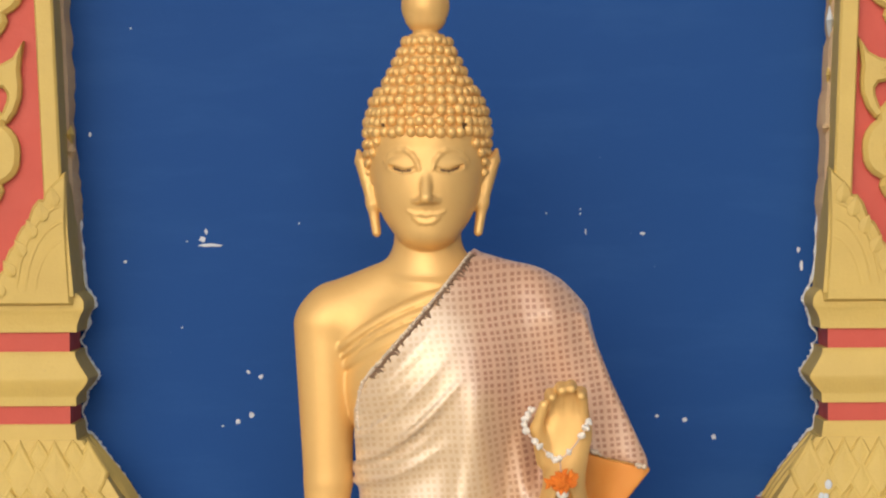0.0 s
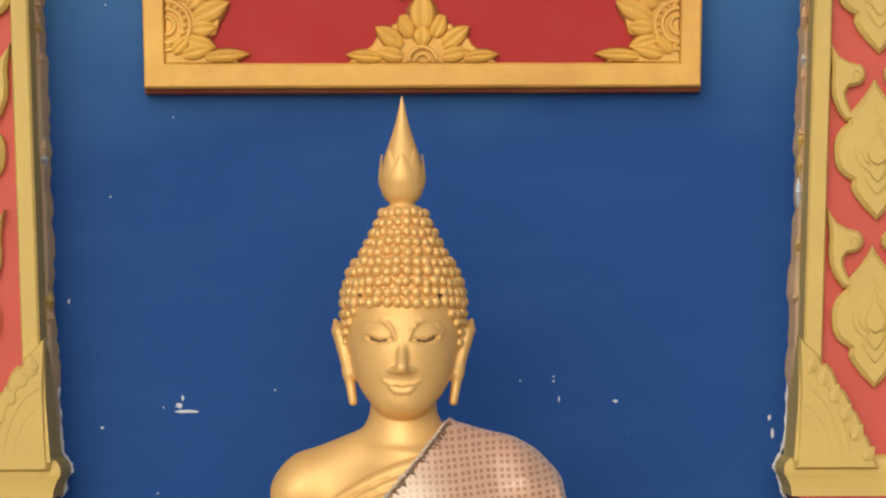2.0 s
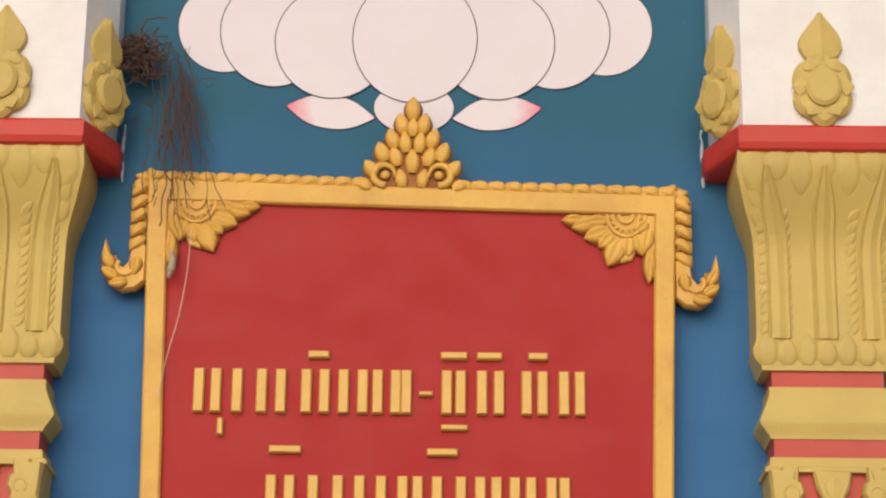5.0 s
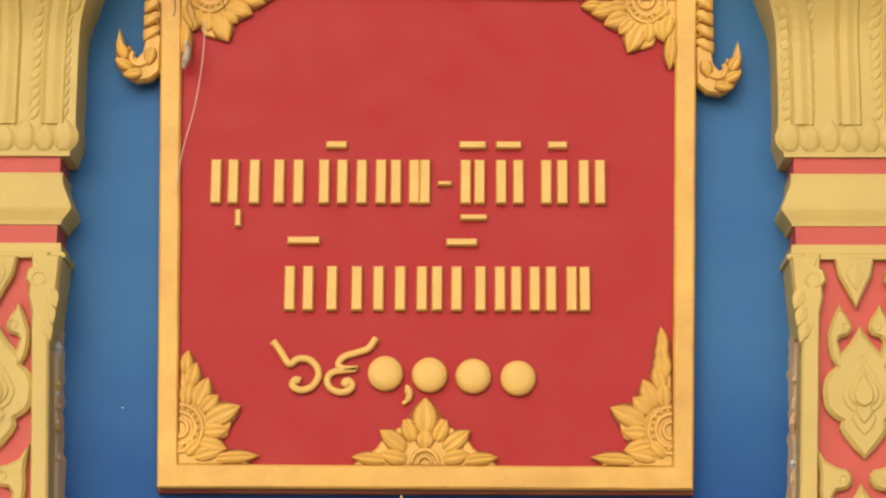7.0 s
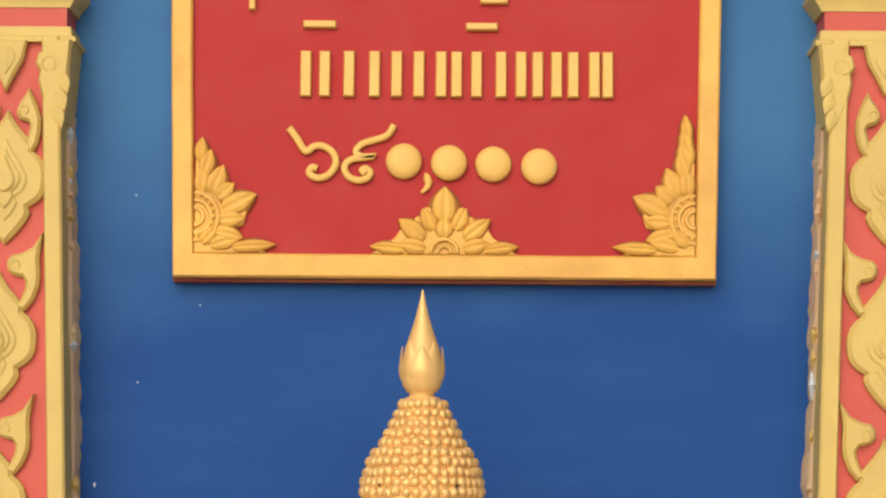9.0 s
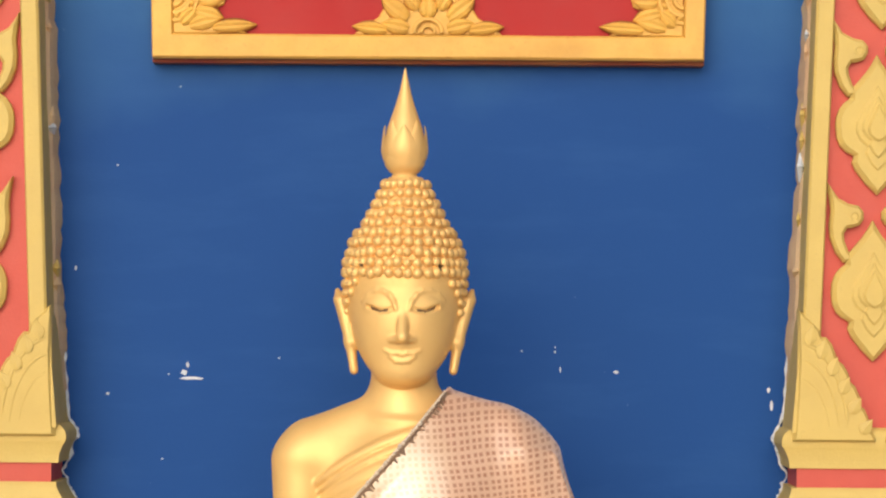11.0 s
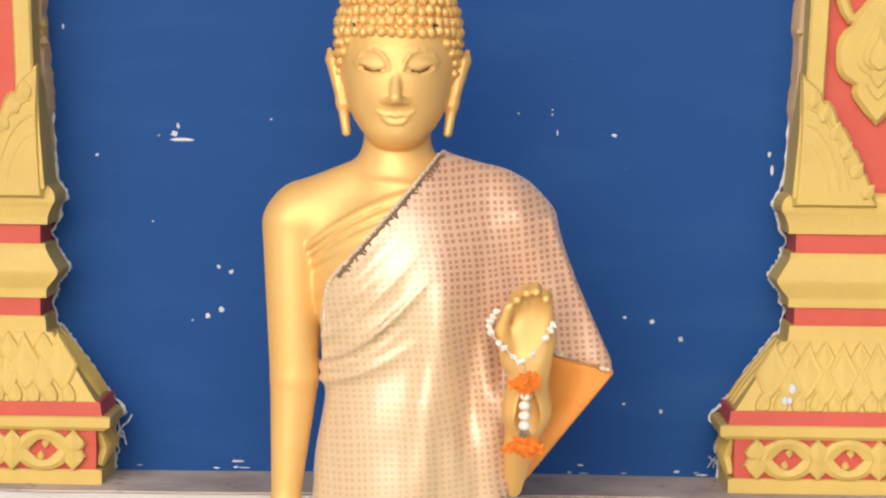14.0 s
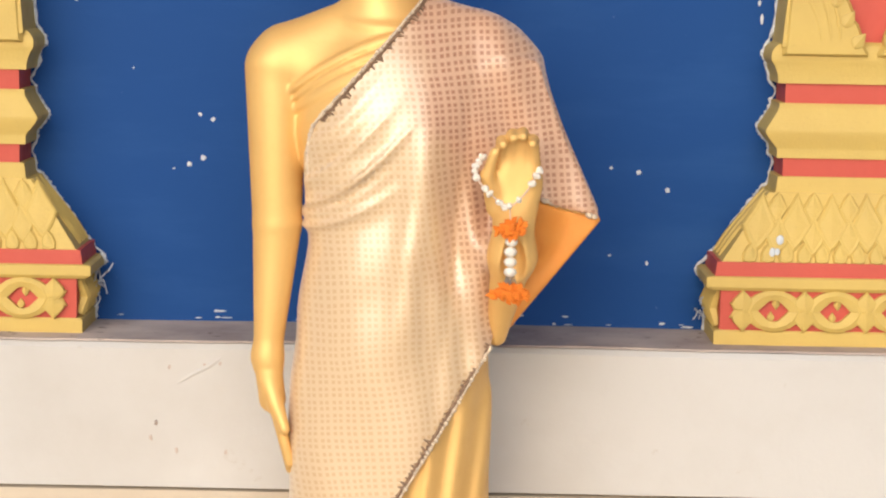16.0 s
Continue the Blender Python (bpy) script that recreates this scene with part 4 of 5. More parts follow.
for i in range(42):
    x = rnd.gauss(-0.464, 0.017)
    p = Vector((x, -0.02 - 0.055 * rnd.random(), 3.29 + rnd.uniform(-0.1, 0.04)))
    pts = [p]
    drift = rnd.gauss(0.001, 0.003)
    for k in range(rnd.randint(7, 18)):
        p = p + Vector((drift + rnd.gauss(0, 0.004), rnd.gauss(-0.001, 0.003), -abs(rnd.gauss(0.017, 0.006))))
        p.y = min(p.y, -0.078 if p.z < 3.07 else -0.004)
        pts.append(p)
    tube(bm, pts, rnd.uniform(0.0006, 0.0012), 4)
for i in range(9):
    p = Vector((rnd.gauss(-0.475, 0.03), -0.05, rnd.uniform(3.13, 3.3)))
    pts = [p]
    for k in range(6):
        p = p + Vector((rnd.gauss(0, 0.012), rnd.gauss(0, 0.003), rnd.gauss(-0.004, 0.01)))
        pts.append(p)
    tube(bm, pts, 0.0008, 4)
part("hanging_straw", bm, TWIG, nest, "thin dark hanging straws")
bm = bmesh.new()
tube(bm, soft_profile([(-0.42, -0.075, 2.93), (-0.424, -0.07, 2.85), (-0.436, -0.068, 2.76), (-0.455, -0.066, 2.68), (-0.468, -0.066, 2.6)], 3), 0.0009, 4)
thread = tagged(part("thread", bm, THREAD), "pale loose thread hanging over the plaque", "thread")
bm = bmesh.new()
tube(bm, [(-0.46, -0.066, 2.835), (-0.455, -0.072, 2.85), (-0.452, -0.073, 2.87), (-0.456, -0.068, 2.89)], [0.003, 0.008, 0.007, 0.003], 6)
tagged(part("insect_cocoon", bm, paint("grey_cocoon", (0.4, 0.3, 0.2), (0.7, 0.62, 0.52), 0.9, 0.5, dirt=0.9, size=45)), "small dark cocoon stuck on the plaque frame", "cocoon")

# ---- scuffs on the ledge ----
def scuff(pts, r, mat, name, label):
    m = bmesh.new()
    tube(m, pts, r, 6, 0.5)
    part(name, m, mat, ledge, label)


scuff([(-0.365, -0.214, 0.83), (-0.34, -0.2145, 0.846), (-0.31, -0.215, 0.862), (-0.285, -0.214, 0.88)], [0.001, 0.003, 0.004, 0.001], CREAM, "paint_flake", "lifted curl of cream paint")
for i in range(8):
    x, z = rnd.choice((-1, 1)) * rnd.uniform(0.2, 0.62), rnd.uniform(0.68, 0.892)
    if i < 4:
        x, z = rnd.uniform(-0.4, -0.26), rnd.uniform(0.85, 0.893)
    m = bmesh.new()
    n = 7
    plate(m, [(x + rnd.uniform(0.5, 1) * 0.004 * math.cos(k * math.tau / n), z + rnd.uniform(0.4, 1) * 0.007 * math.sin(k * math.tau / n)) for k in range(n)], -0.2125, 0.0022, 0.0008)
    part("paint_chip", m, DUST, ledge, "small brown chip in the cream paint")

LEAF_SIDE = 0

# ---- solids from distance fields ----
def surface(field, lo, hi, step):
    """Surface nets: vertices and quads where field(x, y, z) crosses zero."""
    ax = [np.arange(a, b + step, step, dtype=np.float32) for a, b in zip(lo, hi)]
    X, Y, Z = ax[0][:, None, None], ax[1][None, :, None], ax[2][None, None, :]
    V = np.ascontiguousarray(np.broadcast_to(field(X, Y, Z), (len(ax[0]), len(ax[1]), len(ax[2])))).astype(np.float32)
    S = V < 0
    nx, ny, nz = (n - 1 for n in V.shape)
    acc = np.zeros((nx, ny, nz, 3), np.float32)
    cnt = np.zeros((nx, ny, nz), np.float32)
    cut = []
    for d in range(3):
        a = [slice(None)] * 3
        b = [slice(None)] * 3
        a[d], b[d] = slice(0, -1), slice(1, None)
        va, vb = V[tuple(a)], V[tuple(b)]
        cross = S[tuple(a)] != S[tuple(b)]
        I = np.argwhere(cross)
        t = va[cross] / (va[cross] - vb[cross])
        P = I.astype(np.float32)
        P[:, d] += t
        o = [k for k in range(3) if k != d]
        for s in ((0, 0), (0, 1), (1, 0), (1, 1)):
            J = I.copy()
            J[:, o[0]] -= s[0]
            J[:, o[1]] -= s[1]
            ok = (J >= 0).all(1) & (J < np.array((nx, ny, nz))).all(1)
            np.add.at(acc, tuple(J[ok].T), P[ok])
            np.add.at(cnt, tuple(J[ok].T), 1)
        cut.append((I, S[tuple(a)][cross]))
    live = cnt > 0
    index = np.full(cnt.shape, -1, np.int64)
    index[live] = np.arange(live.sum())
    verts = acc[live] / cnt[live][:, None] * step + np.array(lo, np.float32)
    quads = []
    for d, (I, inside) in enumerate(cut):
        o = [k for k in range(3) if k != d]
        ring = []
        for s in ((0, 0), (1, 0), (1, 1), (0, 1)):
            J = I.copy()
            J[:, o[0]] -= s[0]
            J[:, o[1]] -= s[1]
            ring.append(J)
        ok = np.ones(len(I), bool)
        for J in ring:
            ok &= (J >= 0).all(1) & (J < np.array((nx, ny, nz))).all(1)
        Q = np.stack([index[tuple(J[ok].T)] for J in ring], 1)
        flip = inside[ok] if d != 1 else ~inside[ok]
        Q[flip] = Q[flip][:, ::-1]
        quads.append(Q)
    return verts, np.concatenate(quads)


def ellipsoid(x, y, z, c, r):
    k = np.sqrt(((x - c[0]) / r[0]) ** 2 + ((y - c[1]) / r[1]) ** 2 + ((z - c[2]) / r[2]) ** 2)
    return (k - 1.0) * min(r)


def cone(x, y, z, a, b, ra, rb):
    """A rod from a to b with radius going from ra to rb."""
    a, b = np.array(a), np.array(b)
    d = b - a
    t = np.clip(((x - a[0]) * d[0] + (y - a[1]) * d[1] + (z - a[2]) * d[2]) / (d @ d), 0, 1)
    return np.sqrt((x - a[0] - t * d[0]) ** 2 + (y - a[1] - t * d[1]) ** 2 + (z - a[2] - t * d[2]) ** 2) - (ra + (rb - ra) * t)


def union(a, b, k):
    h = np.clip(0.5 + 0.5 * (b - a) / k, 0, 1)
    return b + (a - b) * h - k * h * (1 - h)


def polygon(x, z, pts):
    """Signed distance to a polygon in the x, z plane."""
    d = np.full(np.broadcast(x, z).shape, 1e9)
    sign = np.ones(d.shape)
    n = len(pts)
    for i in range(n):
        (ax, az), (bx, bz) = pts[i - 1], pts[i]
        ex, ez = bx - ax, bz - az
        t = np.clip(((x - ax) * ex + (z - az) * ez) / (ex * ex + ez * ez), 0, 1)
        d = np.minimum(d, (x - ax - t * ex) ** 2 + (z - az - t * ez) ** 2)
        c1, c2, c3 = z >= az, z < bz, ex * (z - az) > ez * (x - ax)
        sign = np.where((c1 & c2 & c3) | (~c1 & ~c2 & ~c3), -sign, sign)
    return np.sqrt(d) * sign


MX, MY = -0.012, -0.46     # the figure's middle
HX, HY = -0.0265, -0.455   # the head's middle


def trunk(x, y, z):
    """Body without the hanging arm: neck, shoulders, chest, long skirt of the robe, the draped sleeve."""
    zs = [0.0, 0.1, 0.4, 0.7, 0.9, 1.0, 1.1, 1.2, 1.27, 1.34, 1.41]
    hx = np.interp(z, zs, [0.155, 0.152, 0.15, 0.148, 0.1445, 0.138, 0.1255, 0.1205, 0.122, 0.1, 0.06])
    hy = np.interp(z, zs, [0.135, 0.13, 0.122, 0.117, 0.114, 0.111, 0.106, 0.099, 0.09, 0.07, 0.045])
    k = np.sqrt(((x - 0.002) / hx) ** 2 + ((y - MY) / hy) ** 2)
    low = np.maximum((k - 1) * hy, z - 1.41)
    d = union(low, ellipsoid(x, y, z, (MX + 0.006, MY - 0.005, 1.3), (0.138, 0.1, 0.15)), 0.05)
    d = union(d, cone(x, y, z, (-0.178, MY + 0.005, 1.37), (0.145, MY + 0.005, 1.374), 0.05, 0.046), 0.04)
    d = union(d, cone(x, y, z, (-0.03, MY + 0.005, 1.452), (-0.165, MY + 0.008, 1.393), 0.036, 0.04), 0.03)
    d = union(d, cone(x, y, z, (-0.03, MY + 0.005, 1.452), (0.135, MY + 0.008, 1.402), 0.036, 0.038), 0.03)
    d = union(d, cone(x, y, z, (HX, HY + 0.005, 1.54), (HX, MY, 1.43), 0.05, 0.054), 0.022)
    ring = np.sqrt((np.sqrt((x - HX) ** 2 + ((y - MY) * 0.95) ** 2) - 0.057) ** 2 + (z - 1.449 - 0.28 * (y - MY)) ** 2) - 0.0045
    return union(d, ring, 0.008)


def sleeve(x, y, z):
    """The bent arm with the robe that falls from it."""
    d = cone(x, y, z, (0.152, MY, 1.366), (0.198, MY + 0.0, 1.17), 0.045, 0.045)
    d = union(d, cone(x, y, z, (0.2, MY, 1.165), (0.172, -0.545, 1.105), 0.044, 0.03), 0.02)
    cloth = polygon(x, z, [(0.11, 1.35), (0.204, 1.377), (0.246, 1.272), (0.302, 1.149), (0.155, 0.965), (0.12, 0.94)])
    cloth = np.maximum(cloth + 0.006, np.abs(y - MY + 0.008) - 0.03) - 0.006
    return union(d, cloth, 0.03)


def hanging_arm(x, y, z):
    d = union(cone(x, y, z, (-0.186, MY, 1.368), (-0.181, MY - 0.005, 1.13), 0.0465, 0.0375), cone(x, y, z, (-0.181, MY - 0.005, 1.13), (-0.1935, MY - 0.015, 0.925), 0.0375, 0.0208), 0.004)
    d = union(d, cone(x, y, z, (-0.1935, MY - 0.015, 0.925), (-0.185, MY - 0.02, 0.86), 0.0208, 0.0205), 0.02)
    d = union(d, cone(x, y, z, (-0.19, MY - 0.03, 0.89), (-0.163, MY - 0.055, 0.82), 0.014, 0.008), 0.012)
    for i, l in enumerate((0.0, -0.012, -0.008, 0.012)):
        o = (i - 1.5) * 0.014
        d = union(d, cone(x, y, z, (-0.182 - 0.1 * o, MY - 0.02 + o, 0.858), (-0.156, MY - 0.022 + o * 0.8, 0.765 + l), 0.0105, 0.007), 0.006)
    return d


def raised_hand(x, y, z):
    hx, hy = 0.178, -0.595
    d = cone(x, y, z, (0.156, -0.5, 0.968), (0.175, -0.572, 1.1), 0.015, 0.032)
    d = union(d, cone(x, y, z, (0.175, -0.575, 1.1), (hx - 0.002, hy + 0.012, 1.165), 0.034, 0.029), 0.02)
    palm = np.sqrt(((x - hx) / 0.039) ** 2 + ((y - hy - 0.004) / 0.021) ** 2 + ((z - 1.212) / 0.055) ** 2)
    d = union(d, (palm - 1) * 0.021, 0.018)
    d = -union(-d, ellipsoid(x, y, z, (hx + 0.002, hy - 0.026, 1.22), (0.026, 0.014, 0.04)), 0.01)
    for i, l in enumerate((-0.01, 0.0, 0.002, -0.008)):
        o = (i - 1.5) * 0.0165
        d = union(d, cone(x, y, z, (hx + o, hy, 1.24), (hx + o * 0.92, hy - 0.014, 1.283 + l), 0.0095, 0.0085), 0.004)
        d = union(d, cone(x, y, z, (hx + o * 0.92, hy - 0.014, 1.283 + l), (hx + o * 0.85, hy - 0.036, 1.279 + l), 0.0082, 0.0068), 0.003)
    d = union(d, cone(x, y, z, (hx - 0.03, hy, 1.175), (hx - 0.043, hy - 0.016, 1.222), 0.0135, 0.0095), 0.01)
    d = union(d, cone(x, y, z, (hx - 0.043, hy - 0.016, 1.222), (hx - 0.033, hy - 0.03, 1.258), 0.0095, 0.007), 0.006)
    # opening of the sleeve below the wrist
    return -union(-d, ellipsoid(x, y, z, (0.176, -0.606, 1.085), (0.018, 0.024, 0.046)), 0.004)


def chest_folds(x, y, z):
    """Rolled edge of the carved robe and the folds beside it."""
    q = x + 0.152
    c = z - (1.348 + 0.8 * q - 1.9 * q * q)
    raised = 0.0055 * np.clip((0.002 - c) / 0.004, 0, 1)
    lines = -0.0045 * np.exp(-((c + 0.016) / 0.0032) ** 2) - 0.004 * np.exp(-((c + 0.029 + 0.03 * q) / 0.0032) ** 2) - 0.003 * np.exp(-((c + 0.05 + 0.09 * q) / 0.0035) ** 2)
    mask = np.clip((x + 0.172) / 0.012, 0, 1) * np.clip((0.03 - x) / 0.03, 0, 1) * np.clip((z - 1.2) / 0.03, 0, 1)
    return (raised + lines) * mask * (y < MY + 0.02)


def body(x, y, z):
    d = trunk(x, y, z) - chest_folds(x, y, z)
    pleat = 0.0035 * np.sin((x + 0.12 * (0.9 - z)) * 150) * np.clip((0.96 - z) / 0.08, 0, 1) * (x > -0.14)
    d = d + pleat * (y < MY)
    d = union(d, sleeve(x, y, z), 0.02)
    d = union(d, hanging_arm(x, y, z), 0.006)
    d = np.minimum(d, raised_hand(x, y, z))
    base = np.maximum(np.sqrt((x - MX) ** 2 + (y - MY) ** 2) - 0.2, np.abs(z - 0.03) - 0.035)
    return np.minimum(d, base)


def skull(x, y, z):
    """Cap under the curls, rising to the knot."""
    zs = [1.56, 1.60, 1.645, 1.67, 1.70, 1.72, 1.738, 1.76, 1.784, 1.812]
    r = np.interp(z, zs, [0.08, 0.09, 0.0935, 0.0915, 0.084, 0.0745, 0.062, 0.0515, 0.0405, 0.027])
    k = np.sqrt(((x - HX) / r) ** 2 + ((y - HY - 0.006) / (r * 1.08)) ** 2)
    d = (k - 1) * r
    return np.maximum(np.maximum(d, z - 1.812), 1.585 - z)


def face_shape(x, y, z):
    x = x - HX
    y = y - HY
    d = ellipsoid(x, y, z, (0, -0.004, 1.612), (0.083, 0.094, 0.088))
    d = union(d, ellipsoid(x, y, z, (0, -0.026, 1.563), (0.072, 0.075, 0.075)), 0.03)
    d = union(d, ellipsoid(x, y, z, (0, -0.06, 1.507), (0.03, 0.028, 0.019)), 0.03)
    return d


def on_face(points, lift):
    """Places (x, y, z) on the smooth face, y from the head's middle; lift moves them out (minus) or in."""
    ys = np.arange(-0.14, 0.0, 0.0005)
    out = []
    for px, pz in points:
        d = face_shape(px + HX, ys + HY, pz)
        out.append((px, float(ys[np.argmax(d < 0)]) + lift, pz))
    return out


def head(x, y, z):
    d = face_shape(x, y, z)
    u, v = x - HX, y - HY
    ax = np.abs(u)
    # brow ridge into the nose
    brow = on_face([(0.0108, 1.6045), (0.0135, 1.616), (0.0205, 1.6258), (0.03, 1.632), (0.042, 1.6325), (0.054, 1.627), (0.063, 1.617)], -0.0009)
    for a, b in zip(brow, brow[1:]):
        d = union(d, cone(ax, v, z, a, b, 0.0026, 0.0022), 0.0035)
    d = union(d, cone(u, v, z, (0, -0.089, 1.608), (0, -0.1165, 1.5615), 0.0072, 0.0092), 0.004)
    d = union(d, cone(ax, v, z, (0.004, -0.110, 1.5585), (0.0172, -0.0985, 1.5575), 0.0066, 0.005), 0.0035)
    # lids
    d = union(d, ellipsoid(ax, v, z, (0.034, -0.077, 1.612), (0.022, 0.0125, 0.0105)), 0.009)
    slit = on_face([(0.017, 1.6045), (0.026, 1.6015), (0.036, 1.6005), (0.046, 1.6045), (0.053, 1.6085)], -0.001)
    for a, b in zip(slit, slit[1:]):
        d = -union(-d, cone(ax, v, z, a, b, 0.0042, 0.0036), 0.001)
    # lips
    up = on_face([(0.0, 1.5345), (0.007, 1.537), (0.016, 1.5365), (0.0275, 1.5415)], -0.0004)
    for a, b in zip(up, up[1:]):
        d = union(d, cone(ax, v, z, a, b, 0.0028, 0.0019), 0.003)
    lo = on_face([(0.0, 1.5245), (0.009, 1.5258), (0.019, 1.532)], -0.0004)
    for a, b in zip(lo, lo[1:]):
        d = union(d, cone(ax, v, z, a, b, 0.0042, 0.0024), 0.003)
    d = -union(-d, cone(u, v, z, (0, -0.112, 1.551), (0, -0.109, 1.545), 0.0025, 0.0025), 0.003)
    d = union(d, skull(x, y, z), 0.004)
    # long ears
    ear = cone(ax, v * 0.55, z, (0.1, 0.006, 1.618), (0.084, -0.004, 1.553), 0.0115, 0.0085)
    ear = union(ear, cone(ax, v * 0.7, z, (0.084, -0.006, 1.553), (0.0775, -0.012, 1.509), 0.0085, 0.0068), 0.01)
    ear = union(ear, cone(ax, v * 0.7, z, (0.104, 0.006, 1.62), (0.106, 0.01, 1.634), 0.007, 0.004), 0.005)
    d = union(d, ear, 0.006)
    d = union(d, cone(x, y, z, (HX, HY + 0.005, 1.54), (HX, MY, 1.45), 0.047, 0.05), 0.012)
    ringed = 0.003 * (np.exp(-((z - 1.468) / 0.004) ** 2) + np.exp(-((z - 1.452) / 0.004) ** 2))
    return d + ringed * (z < 1.485)


def lathe_mesh(profile, cx, cy, seg, petals=0.0):
    vs, fs = [], []
    for i, (r, z) in enumerate(profile):
        for k in range(seg):
            a = k * math.tau / seg
            rr = r * (1 + petals * abs(math.sin(2 * a)) * (0.3 if z < 1.84 else 1) * (z < 1.9))
            vs.append((cx + rr * math.cos(a), cy + rr * math.sin(a), z))
    for i in range(len(profile) - 1):
        for k in range(seg):
            k2 = (k + 1) % seg
            fs.append((i * seg + k, i * seg + k2, (i + 1) * seg + k2, (i + 1) * seg + k))
    return vs, fs


def build_mesh(name, pieces, material):
    """One mesh out of (vertices, faces) pieces, shaded smooth."""
    vs, loops, sizes, off = [], [], [], 0
    for v, f in pieces:
        v = np.asarray(v, np.float32)
        f = np.asarray(f, np.int64)
        vs.append(v)
        loops.append((f + off).ravel())
        sizes.append(np.full(len(f), f.shape[1]))
        off += len(v)
    V, L, N = np.concatenate(vs), np.concatenate(loops), np.concatenate(sizes)
    me = bpy.data.meshes.new(name)
    me.vertices.add(len(V))
    me.vertices.foreach_set("co", V.ravel())
    me.loops.add(len(L))
    me.loops.foreach_set("vertex_index", L.astype(np.int32))
    me.polygons.add(len(N))
    me.polygons.foreach_set("loop_start", np.concatenate([[0], np.cumsum(N)[:-1]]).astype(np.int32))
    me.update(calc_edges=True)
    me.validate()
    me.polygons.foreach_set("use_smooth", [True] * len(me.polygons))
    me.materials.append(material)
    return new(name, me)


def bead_pieces(centres, radius):
    """Low spheres."""
    u, v = 8, 5
    base, faces = [], []
    for i in range(v + 1):
        for k in range(u):
            a, b = k * math.tau / u, math.pi * i / v
            base.append((math.sin(b) * math.cos(a), math.sin(b) * math.sin(a), math.cos(b)))
    for i in range(v):
        for k in range(u):
            faces.append((i * u + k, (i + 1) * u + k, (i + 1) * u + (k + 1) % u, i * u + (k + 1) % u))
    base, faces = np.array(base), np.array(faces)
    return [(base * r + np.array(c), faces) for c, r in zip(centres, radius)]


# ---- the statue ----
pieces = [surface(body, (-0.26, -0.66, -0.01), (0.33, -0.24, 0.65), 0.009), surface(body, (-0.26, -0.665, 0.64), (0.33, -0.34, 1.53), 0.0033), surface(head, (-0.16, -0.59, 1.445), (0.11, -0.34, 1.83), 0.0023)]
curls, sizes = [], []
for j in range(15):
    z = 1.584 + 0.0154 * j
    r = float(np.interp(z, [1.56, 1.60, 1.645, 1.67, 1.70, 1.72, 1.738, 1.76, 1.784, 1.812], [0.085, 0.094, 0.097, 0.0955, 0.089, 0.0795, 0.066, 0.0545, 0.0435, 0.03]))
    n = 38 if z < 1.70 else 32 if z < 1.735 else 24 if z < 1.77 else 18
    for k in range(n):
        a = (k + 0.5) * math.tau / n - math.pi / 2 + random.uniform(-0.02, 0.02)
        x, y = (r - 0.003) * math.cos(a), (r - 0.003) * 1.08 * math.sin(a)
        front = -math.sin(a)
        line = 1.655 if abs(x) < 0.07 else 1.655 - (abs(x) - 0.07) * 3.4
        if front > -0.05 and z < line:
            continue
        curls.append((HX + x, HY + 0.006 + y, z + random.uniform(-0.002, 0.002)))
        sizes.append(random.uniform(0.0082, 0.0098) * (0.78 if z < 1.648 and front > -0.05 else 1.0 if z < 1.735 else 0.95))
pieces += bead_pieces(curls, sizes)
flame = [(0.0, 1.806), (0.019, 1.807), (0.021, 1.812), (0.019, 1.817), (0.024, 1.82), (0.031, 1.83), (0.033, 1.842), (0.033, 1.856), (0.0312, 1.873), (0.028, 1.888), (0.022, 1.905), (0.0152, 1.925), (0.0095, 1.945), (0.005, 1.965), (0.001, 1.984)]
pieces.append(lathe_mesh(flame, -0.028, HY, 32))
for a0 in (0, 90, 180, 270, 45, 135, 225, 315):
    tall = a0 % 90 == 0
    vs, fs = [], []
    top = 1.893 if tall else 1.9
    for i in range(9):
        q = i / 8
        z = 1.838 + (top - 1.838) * q
        r = float(np.interp(z, [p[1] for p in flame[5:]], [p[0] for p in flame[5:]])) + (0.002 if not tall else 0.0042) + 0.004 * max(0, q - 0.6) - 0.003 * max(0, 0.25 - q) * 4
        w = 1.25 * (1 - q ** 1.3) * (0.8 + 0.4 * q) + 0.01
        for k in range(5):
            a = radians(a0 - 90) + w * (k / 2 - 1) * 0.7
            rr = r - (0.002 if k in (0, 4) else 0)
            vs.append((-0.028 + rr * math.cos(a), HY + rr * math.sin(a), z))
    for i in range(8):
        for k in range(4):
            fs.append((i * 5 + k, i * 5 + k + 1, i * 5 + k + 6, i * 5 + k + 5))
    pieces.append((vs, fs))
statue = build_mesh("statue", pieces, GOLD)
# dark painted line along the closed lids
statue.data.materials.append(paint("dark_eye_paint", (0.1, 0.055, 0.025), (0.2, 0.11, 0.05), 0.5, 0.1, size=40))
for face in statue.data.polygons:
    c = face.center
    if c.y < HY - 0.06 and 0.021 < abs(c.x - HX) < 0.0495 and abs(c.z - np.interp(abs(c.x - HX), (0.017, 0.026, 0.036, 0.046, 0.053), (1.6048, 1.602, 1.601, 1.605, 1.609))) < 0.0019:
        face.material_index = 1
    # a dark pit in the flame and two at the hairline
    for px, pz, pr in ((-0.026, 1.928, 0.0035), (-0.091, 1.671, 0.003), (0.03, 1.67, 0.003)):
        if c.y < HY and math.hypot(c.x - px, (c.z - pz) * 0.7) < pr:
            face.material_index = 1
tagged(statue, "standing gold lacquered temple statue with one palm raised", "statue")


